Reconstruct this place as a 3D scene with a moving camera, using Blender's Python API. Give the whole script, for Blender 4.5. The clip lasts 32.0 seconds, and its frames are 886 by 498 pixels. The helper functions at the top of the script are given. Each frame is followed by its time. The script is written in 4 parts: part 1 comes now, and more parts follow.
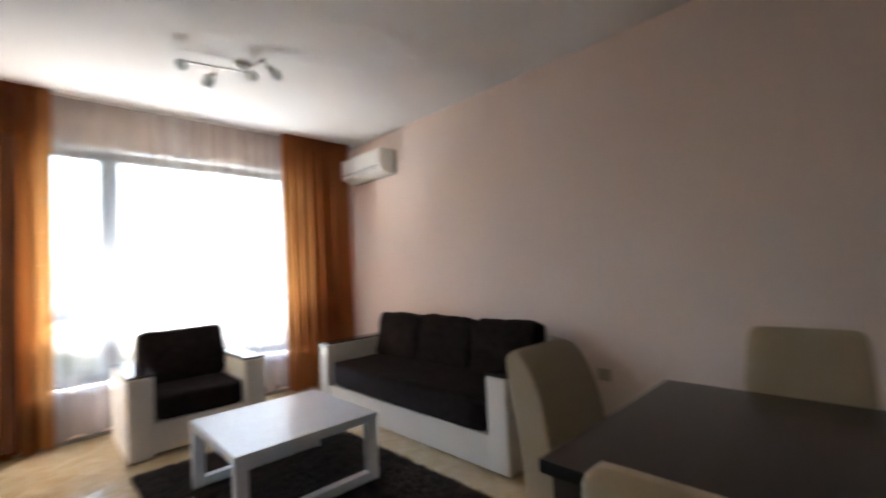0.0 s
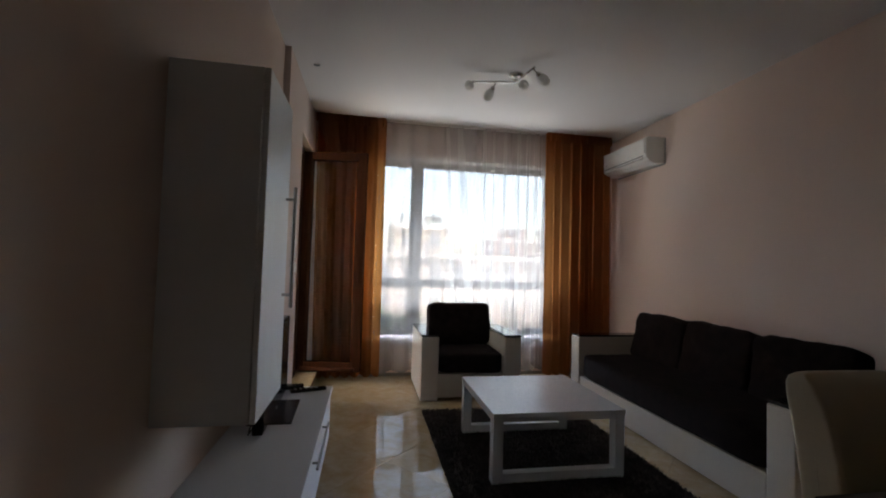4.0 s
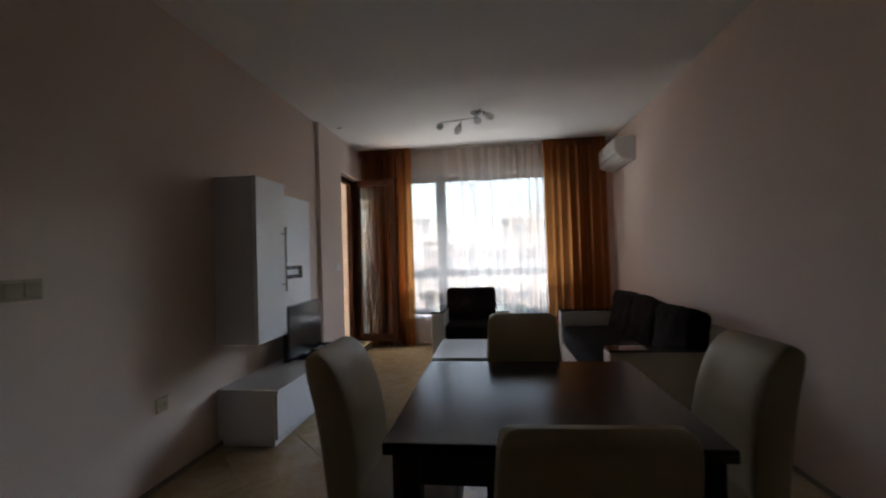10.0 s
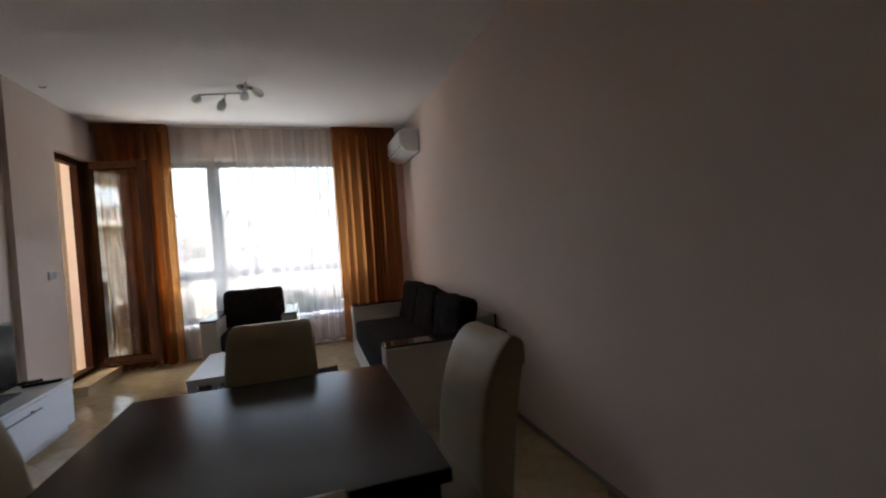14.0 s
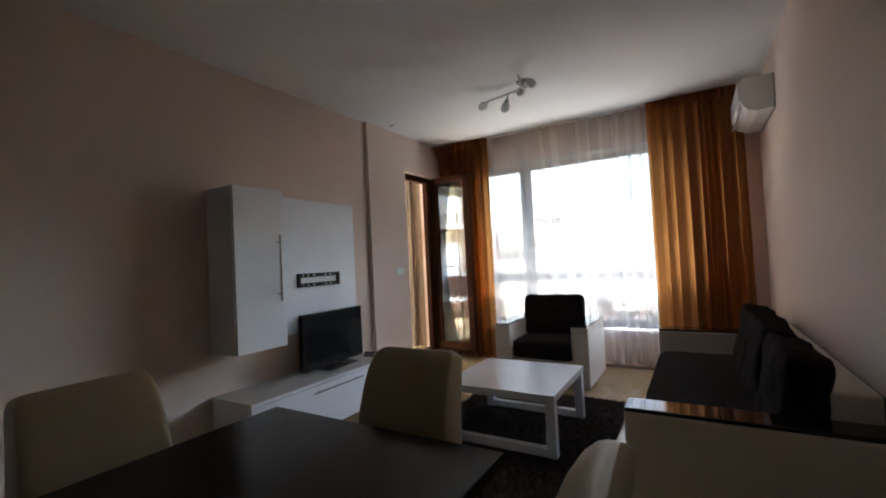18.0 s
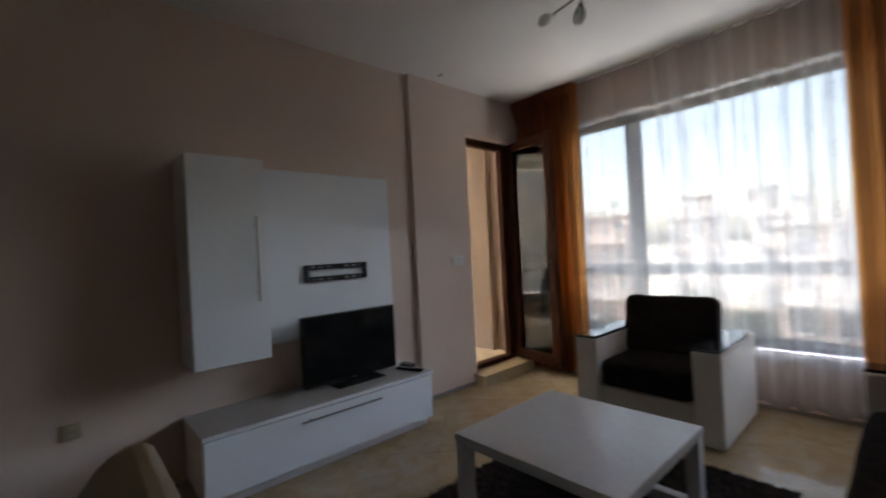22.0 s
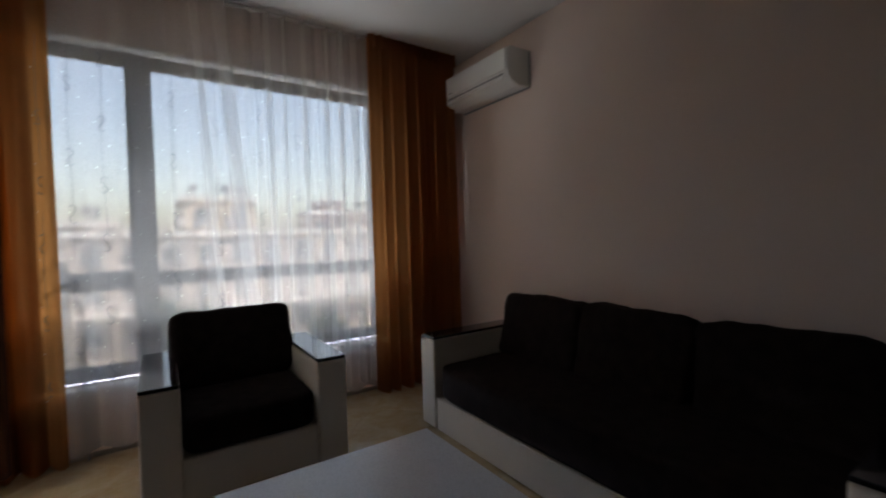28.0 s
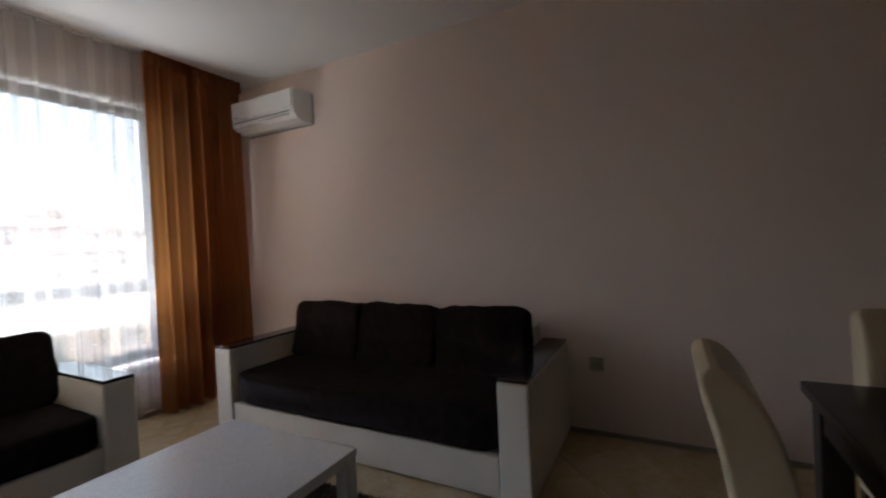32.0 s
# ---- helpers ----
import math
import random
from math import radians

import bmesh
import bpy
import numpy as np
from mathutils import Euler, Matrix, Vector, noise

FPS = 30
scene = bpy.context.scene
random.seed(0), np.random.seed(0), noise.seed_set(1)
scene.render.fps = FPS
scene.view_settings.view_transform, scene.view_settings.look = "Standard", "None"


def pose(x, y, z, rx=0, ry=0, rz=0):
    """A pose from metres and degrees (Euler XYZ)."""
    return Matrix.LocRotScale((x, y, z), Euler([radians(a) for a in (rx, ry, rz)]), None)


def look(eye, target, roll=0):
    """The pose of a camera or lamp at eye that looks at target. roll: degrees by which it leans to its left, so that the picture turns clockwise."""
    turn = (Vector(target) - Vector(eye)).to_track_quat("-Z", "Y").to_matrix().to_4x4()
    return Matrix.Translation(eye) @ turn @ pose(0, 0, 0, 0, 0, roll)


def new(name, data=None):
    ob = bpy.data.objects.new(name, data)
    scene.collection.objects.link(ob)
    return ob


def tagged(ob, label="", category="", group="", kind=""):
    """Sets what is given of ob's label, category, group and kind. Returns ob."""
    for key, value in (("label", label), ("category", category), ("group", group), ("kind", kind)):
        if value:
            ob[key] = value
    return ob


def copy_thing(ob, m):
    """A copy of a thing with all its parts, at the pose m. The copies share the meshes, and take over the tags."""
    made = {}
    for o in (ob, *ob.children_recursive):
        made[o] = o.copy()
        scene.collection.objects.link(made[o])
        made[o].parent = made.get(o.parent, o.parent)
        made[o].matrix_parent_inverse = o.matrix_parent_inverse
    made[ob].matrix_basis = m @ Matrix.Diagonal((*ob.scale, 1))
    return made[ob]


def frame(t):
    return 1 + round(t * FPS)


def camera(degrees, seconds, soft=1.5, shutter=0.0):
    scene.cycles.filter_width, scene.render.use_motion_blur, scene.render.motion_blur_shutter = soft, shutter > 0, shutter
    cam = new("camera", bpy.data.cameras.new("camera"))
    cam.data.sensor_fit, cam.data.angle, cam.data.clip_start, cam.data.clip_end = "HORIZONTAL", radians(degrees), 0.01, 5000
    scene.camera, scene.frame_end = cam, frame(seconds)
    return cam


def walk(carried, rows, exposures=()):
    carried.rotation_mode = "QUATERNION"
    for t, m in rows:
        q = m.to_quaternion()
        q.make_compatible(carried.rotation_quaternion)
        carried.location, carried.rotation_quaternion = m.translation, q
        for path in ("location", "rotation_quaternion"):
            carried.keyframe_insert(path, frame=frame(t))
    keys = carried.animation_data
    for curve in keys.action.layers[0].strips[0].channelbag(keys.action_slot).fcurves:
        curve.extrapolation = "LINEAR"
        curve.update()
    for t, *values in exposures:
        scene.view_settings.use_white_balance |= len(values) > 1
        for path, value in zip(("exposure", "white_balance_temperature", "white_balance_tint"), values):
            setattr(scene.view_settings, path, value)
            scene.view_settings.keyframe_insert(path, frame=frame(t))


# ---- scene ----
cam = camera(92.6, 32.0, soft=1.9, shutter=0.5)
PATH = [
    (0, (0.682, 0.585, 1.229), (2.074, 2.018, 1.322), -2.8),
    (0.5, (0.802, 0.606, 1.243), (1.571, 2.451, 1.303), 1.6),
    (1, (0.841, 0.607, 1.221), (1.308, 2.551, 1.149), -0.3),
    (1.5, (0.821, 0.627, 1.257), (1.123, 2.603, 1.207), -0.1),
    (2, (0.751, 0.581, 1.23), (0.994, 2.566, 1.214), -0.0),
    (2.5, (0.674, 0.562, 1.212), (0.989, 2.536, 1.227), 0.7),
    (3, (0.644, 0.517, 1.237), (1.035, 2.479, 1.235), 0.6),
    (3.5, (0.627, 0.492, 1.204), (1.022, 2.451, 1.279), 1.1),
    (5.5, (0.809, 0.22, 1.248), (0.866, 2.218, 1.317), 0.7),
    (6, (0.902, 0.115, 1.262), (0.885, 2.113, 1.352), -0.6),
    (6.5, (0.981, -0.03, 1.265), (0.95, 1.969, 1.313), 0.2),
    (7, (1.104, -0.126, 1.269), (1.117, 1.873, 1.328), -1.4),
    (7.5, (1.276, -0.215, 1.259), (1.022, 1.766, 1.376), 0.3),
    (8, (1.428, -0.338, 1.267), (1.13, 1.636, 1.374), -1.3),
    (8.5, (1.506, -0.516, 1.257), (1.254, 1.468, 1.268), -1.5),
    (9, (1.656, -0.638, 1.256), (1.536, 1.358, 1.271), -2.1),
    (9.5, (1.796, -0.733, 1.248), (1.435, 1.233, 1.272), -1.4),
    (10, (1.893, -0.8, 1.249), (1.657, 1.186, 1.283), -1.7),
    (10.5, (1.885, -0.865, 1.236), (1.831, 1.133, 1.296), -2.9),
    (11, (1.91, -0.936, 1.267), (1.822, 1.062, 1.316), -2.1),
    (11.5, (1.915, -0.96, 1.228), (1.836, 1.037, 1.277), -4.3),
    (12, (1.918, -0.987, 1.244), (1.76, 1.005, 1.315), -4.0),
    (12.5, (1.946, -0.957, 1.265), (1.894, 1.043, 1.275), -4.2),
    (13, (2.055, -0.877, 1.252), (2.274, 1.11, 1.227), -2.9),
    (13.5, (2.091, -0.733, 1.267), (2.701, 1.171, 1.216), -3.7),
    (15.5, (2.714, -0.083, 1.213), (3.226, 1.85, 1.2), -3.3),
    (16, (2.746, 0.047, 1.246), (3.044, 2.024, 1.299), -3.6),
    (16.5, (2.817, 0.127, 1.273), (2.484, 2.099, 1.322), -4.1),
    (17, (2.899, 0.181, 1.259), (1.969, 1.951, 1.285), -1.8),
    (17.5, (2.929, 0.175, 1.26), (1.896, 1.888, 1.28), -2.6),
    (18, (2.937, 0.174, 1.259), (1.917, 1.893, 1.312), -2.8),
    (18.5, (2.982, 0.224, 1.248), (2.023, 1.979, 1.27), -2.7),
    (19, (3.0, 0.371, 1.231), (2.526, 2.314, 1.201), -2.1),
    (19.5, (3.025, 0.573, 1.258), (2.909, 2.568, 1.332), -1.6),
    (20, (3.046, 0.758, 1.267), (2.864, 2.749, 1.254), -2.3),
    (20.5, (3.058, 1.007, 1.267), (2.261, 2.84, 1.331), -0.3),
    (21, (3.006, 1.125, 1.265), (1.834, 2.746, 1.247), -0.9),
    (21.5, (2.915, 1.284, 1.283), (1.63, 2.816, 1.304), -1.1),
    (22, (2.816, 1.395, 1.245), (1.332, 2.735, 1.259), -3.0),
    (22.5, (2.663, 1.478, 1.252), (0.907, 2.435, 1.242), -3.0),
    (23, (2.517, 1.598, 1.303), (0.65, 2.313, 1.314), -1.1),
    (23.5, (2.377, 1.707, 1.304), (0.538, 2.493, 1.295), -1.5),
    (24, (2.2, 1.808, 1.313), (0.421, 2.72, 1.363), -1.9),
    (24.5, (2.04, 1.868, 1.284), (0.23, 2.718, 1.257), -2.0),
    (26.5, (1.487, 2.14, 1.294), (1.045, 4.09, 1.29), -3.9),
    (27, (1.492, 2.122, 1.256), (1.774, 4.1, 1.184), -1.9),
    (27.5, (1.309, 2.093, 1.234), (2.203, 3.873, 1.054), -1.0),
    (28, (1.226, 1.98, 1.209), (2.347, 3.636, 1.157), -1.5),
    (28.5, (1.072, 1.921, 1.239), (2.482, 3.336, 1.127), -4.5),
    (29, (0.977, 1.863, 1.242), (2.465, 3.199, 1.182), -3.2),
    (29.5, (0.883, 1.749, 1.232), (2.407, 3.042, 1.161), -2.5),
    (30, (0.803, 1.655, 1.228), (2.334, 2.937, 1.128), -2.5),
    (30.5, (0.773, 1.624, 1.242), (2.324, 2.885, 1.187), -2.9),
    (31, (0.773, 1.614, 1.248), (2.378, 2.807, 1.219), -2.9),
    (31.5, (0.775, 1.597, 1.241), (2.447, 2.695, 1.212), -3.0),
    (32, (0.793, 1.572, 1.235), (2.566, 2.497, 1.203), -2.6),
]
EXPOSURES = [(0.0, 7.79), (0.5, 7.03), (1.0, 6.73), (2.0, 6.23), (3.0, 6.18), (6.0, 6.01), (8.0, 6.06), (11.0, 6.3), (13.0, 6.5), (16.0, 6.59), (18.0, 6.68), (20.0, 6.7), (21.0, 6.06), (22.0, 6.04), (23.0, 6.6), (24.0, 7.35), (24.6, 7.35), (26.5, 6.32), (27.0, 5.58), (27.5, 5.32), (28.0, 5.34), (29.0, 5.68), (30.0, 5.94), (31.0, 6.0), (32.0, 6.48)]
SKY, SUN = 0.15, 1.7
walk(cam, [(t, look(eye, target, roll)) for t, eye, target, roll in PATH], EXPOSURES)


# ---- light ----
world = bpy.data.worlds.new("sky")
scene.world = world
world.use_nodes = True
wn = world.node_tree.nodes
sky = wn.new("ShaderNodeTexSky")
sky.sky_type = "NISHITA"
sky.sun_disc = False
sky.sun_elevation, sky.sun_rotation = radians(70), radians(184)
sky.air_density, sky.dust_density, sky.ozone_density = 1.2, 3.0, 0.5
haze = wn.new("ShaderNodeHueSaturation")
haze.inputs["Saturation"].default_value = 0.84
world.node_tree.links.new(sky.outputs[0], haze.inputs["Color"])
world.node_tree.links.new(haze.outputs[0], wn["Background"].inputs[0])
wn["Background"].inputs[1].default_value = SKY
sun = new("sun", bpy.data.lights.new("sun", "SUN"))
sun.data.energy, sun.data.angle, sun.data.color = SUN, radians(0.6), (1.0, 0.95, 0.88)
sun.matrix_world = look((-0.6, -8.7, 44.0), (0, 0, 20.0))

# added fill strip hidden on the outer sill, standing for ground and sky light
glow = bpy.data.lights.new("sill_fill_light", "AREA")
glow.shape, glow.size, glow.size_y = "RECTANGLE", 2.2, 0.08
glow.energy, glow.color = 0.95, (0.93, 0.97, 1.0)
new("sill_fill_light", glow).matrix_world = pose(1.68, 5.37, 0.392, 180)

# ---- materials ----
def mat(name, col, rough=0.5, metal=0.0, var=0.08, scale=3.0, fine=90.0, bump=0.05, dist=0.002, spec=0.5, sheen=0.0, coat=0.0, stretch=(1, 1, 1), dark=None, each=0.0):
    m = bpy.data.materials.new(name)
    m.use_nodes = True
    n, l = m.node_tree.nodes, m.node_tree.links
    b = n["Principled BSDF"]
    b.inputs["Metallic"].default_value = metal
    b.inputs["Specular IOR Level"].default_value = spec
    b.inputs["Sheen Weight"].default_value = sheen
    b.inputs["Coat Weight"].default_value = coat
    tc, mp = n.new("ShaderNodeTexCoord"), n.new("ShaderNodeMapping")
    mp.inputs["Scale"].default_value = stretch
    l.new(tc.outputs["Object"], mp.inputs["Vector"])
    big, small = n.new("ShaderNodeTexNoise"), n.new("ShaderNodeTexNoise")
    big.inputs["Scale"].default_value, small.inputs["Scale"].default_value = scale, fine
    big.inputs["Detail"].default_value, small.inputs["Detail"].default_value = 5, 3
    l.new(mp.outputs[0], big.inputs["Vector"])
    l.new(mp.outputs[0], small.inputs["Vector"])
    mix = n.new("ShaderNodeMix")
    mix.data_type = "RGBA"
    mix.inputs["A"].default_value = (*col, 1)
    dk = dark or tuple(c * (1 - 3 * var) for c in col)
    mix.inputs["B"].default_value = (*dk, 1)
    add = n.new("ShaderNodeMath")
    add.operation = "MULTIPLY_ADD"
    add.inputs[1].default_value = 0.35
    l.new(small.outputs["Fac"], add.inputs[0])
    ramp = n.new("ShaderNodeMapRange")
    ramp.inputs["From Min"].default_value, ramp.inputs["From Max"].default_value = 0.45, 1.0
    l.new(big.outputs["Fac"], add.inputs[2])
    l.new(add.outputs[0], ramp.inputs["Value"])
    l.new(ramp.outputs[0], mix.inputs["Factor"])
    out = mix.outputs["Result"]
    if each:
        info, hsv = n.new("ShaderNodeObjectInfo"), n.new("ShaderNodeHueSaturation")
        rng = n.new("ShaderNodeMapRange")
        rng.inputs["To Min"].default_value, rng.inputs["To Max"].default_value = 1 - each, 1 + each
        l.new(info.outputs["Random"], rng.inputs["Value"])
        l.new(rng.outputs[0], hsv.inputs["Value"])
        l.new(out, hsv.inputs["Color"])
        out = hsv.outputs["Color"]
    l.new(out, b.inputs["Base Color"])
    rr = n.new("ShaderNodeMapRange")
    rr.inputs["To Min"].default_value, rr.inputs["To Max"].default_value = max(rough - 0.08, 0.02), min(rough + 0.1, 1)
    l.new(small.outputs["Fac"], rr.inputs["Value"])
    l.new(rr.outputs[0], b.inputs["Roughness"])
    if bump:
        bp = n.new("ShaderNodeBump")
        bp.inputs["Strength"].default_value, bp.inputs["Distance"].default_value = bump, dist
        l.new(small.outputs["Fac"], bp.inputs["Height"])
        l.new(bp.outputs[0], b.inputs["Normal"])
    return m


def cloth_mat(name, col, through_col, clear, thick, stripe=0.0, stripe_col=None, weave=420.0):
    """Woven cloth: clear lets light straight through, thick is the share of scattered light that passes."""
    m = bpy.data.materials.new(name)
    m.use_nodes = True
    n, l = m.node_tree.nodes, m.node_tree.links
    n.remove(n["Principled BSDF"])
    outp = n["Material Output"]
    tc = n.new("ShaderNodeTexCoord")
    dif, tra, tr = n.new("ShaderNodeBsdfDiffuse"), n.new("ShaderNodeBsdfTranslucent"), n.new("ShaderNodeBsdfTransparent")
    tra.inputs["Color"].default_value = (*through_col, 1)
    mixc = n.new("ShaderNodeMix")
    mixc.data_type = "RGBA"
    mixc.inputs["A"].default_value = (*col, 1)
    mixc.inputs["B"].default_value = (*(stripe_col or col), 1)
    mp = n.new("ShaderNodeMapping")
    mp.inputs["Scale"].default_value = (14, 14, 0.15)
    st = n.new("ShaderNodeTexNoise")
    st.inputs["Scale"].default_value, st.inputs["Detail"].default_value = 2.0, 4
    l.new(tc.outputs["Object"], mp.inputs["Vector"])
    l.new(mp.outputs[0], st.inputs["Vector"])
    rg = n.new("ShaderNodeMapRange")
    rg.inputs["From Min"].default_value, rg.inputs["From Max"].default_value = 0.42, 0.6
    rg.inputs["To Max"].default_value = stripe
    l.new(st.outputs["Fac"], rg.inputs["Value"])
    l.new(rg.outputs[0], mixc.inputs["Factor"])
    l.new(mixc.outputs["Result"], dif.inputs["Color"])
    a, b = n.new("ShaderNodeMixShader"), n.new("ShaderNodeMixShader")
    a.inputs["Fac"].default_value = thick
    l.new(dif.outputs[0], a.inputs[1])
    l.new(tra.outputs[0], a.inputs[2])
    if clear:
        wv = n.new("ShaderNodeTexNoise")
        wv.inputs["Scale"].default_value, wv.inputs["Detail"].default_value = weave, 1
        l.new(tc.outputs["Object"], wv.inputs["Vector"])
        cr = n.new("ShaderNodeMapRange")
        cr.inputs["From Min"].default_value, cr.inputs["From Max"].default_value = 0.3, 0.7
        cr.inputs["To Min"].default_value, cr.inputs["To Max"].default_value = 1 - clear - 0.08, 1 - clear + 0.08
        l.new(wv.outputs["Fac"], cr.inputs["Value"])
        l.new(cr.outputs[0], b.inputs["Fac"])
        l.new(tr.outputs[0], b.inputs[1])
        l.new(a.outputs[0], b.inputs[2])
        l.new(b.outputs[0], outp.inputs["Surface"])
    else:
        l.new(a.outputs[0], outp.inputs["Surface"])
    return m


def glass_mat(name, tint):
    m = bpy.data.materials.new(name)
    m.use_nodes = True
    n, l = m.node_tree.nodes, m.node_tree.links
    n.remove(n["Principled BSDF"])
    tr, gl, fr, mx = n.new("ShaderNodeBsdfTransparent"), n.new("ShaderNodeBsdfGlossy"), n.new("ShaderNodeFresnel"), n.new("ShaderNodeMixShader")
    tr.inputs["Color"].default_value = (*tint, 1)
    gl.inputs["Roughness"].default_value = 0.01
    fr.inputs["IOR"].default_value = 1.5
    l.new(fr.outputs[0], mx.inputs["Fac"])
    l.new(tr.outputs[0], mx.inputs[1])
    l.new(gl.outputs[0], mx.inputs[2])
    l.new(mx.outputs[0], n["Material Output"].inputs["Surface"])
    return m


def tile_mat(name):
    """Polished cream stone tile with cloudy ochre veins, each tile cut from another place."""
    m = mat(name, (0.66, 0.555, 0.385), rough=0.0, var=0.1, scale=4.5, fine=30, bump=0.004, spec=0.55, each=0.04, dark=(0.52, 0.365, 0.18))
    n, l = m.node_tree.nodes, m.node_tree.links
    info = n.new("ShaderNodeObjectInfo")
    mul = n.new("ShaderNodeVectorMath")
    mul.operation = "SCALE"
    mul.inputs[0].default_value = (9.0, 5.0, 3.0)
    l.new(info.outputs["Random"], mul.inputs["Scale"])
    l.new(mul.outputs[0], n["Mapping"].inputs["Location"])
    big = [k for k in n if k.bl_idname == "ShaderNodeTexNoise"][0]
    big.inputs["Distortion"].default_value = 1.6
    return m


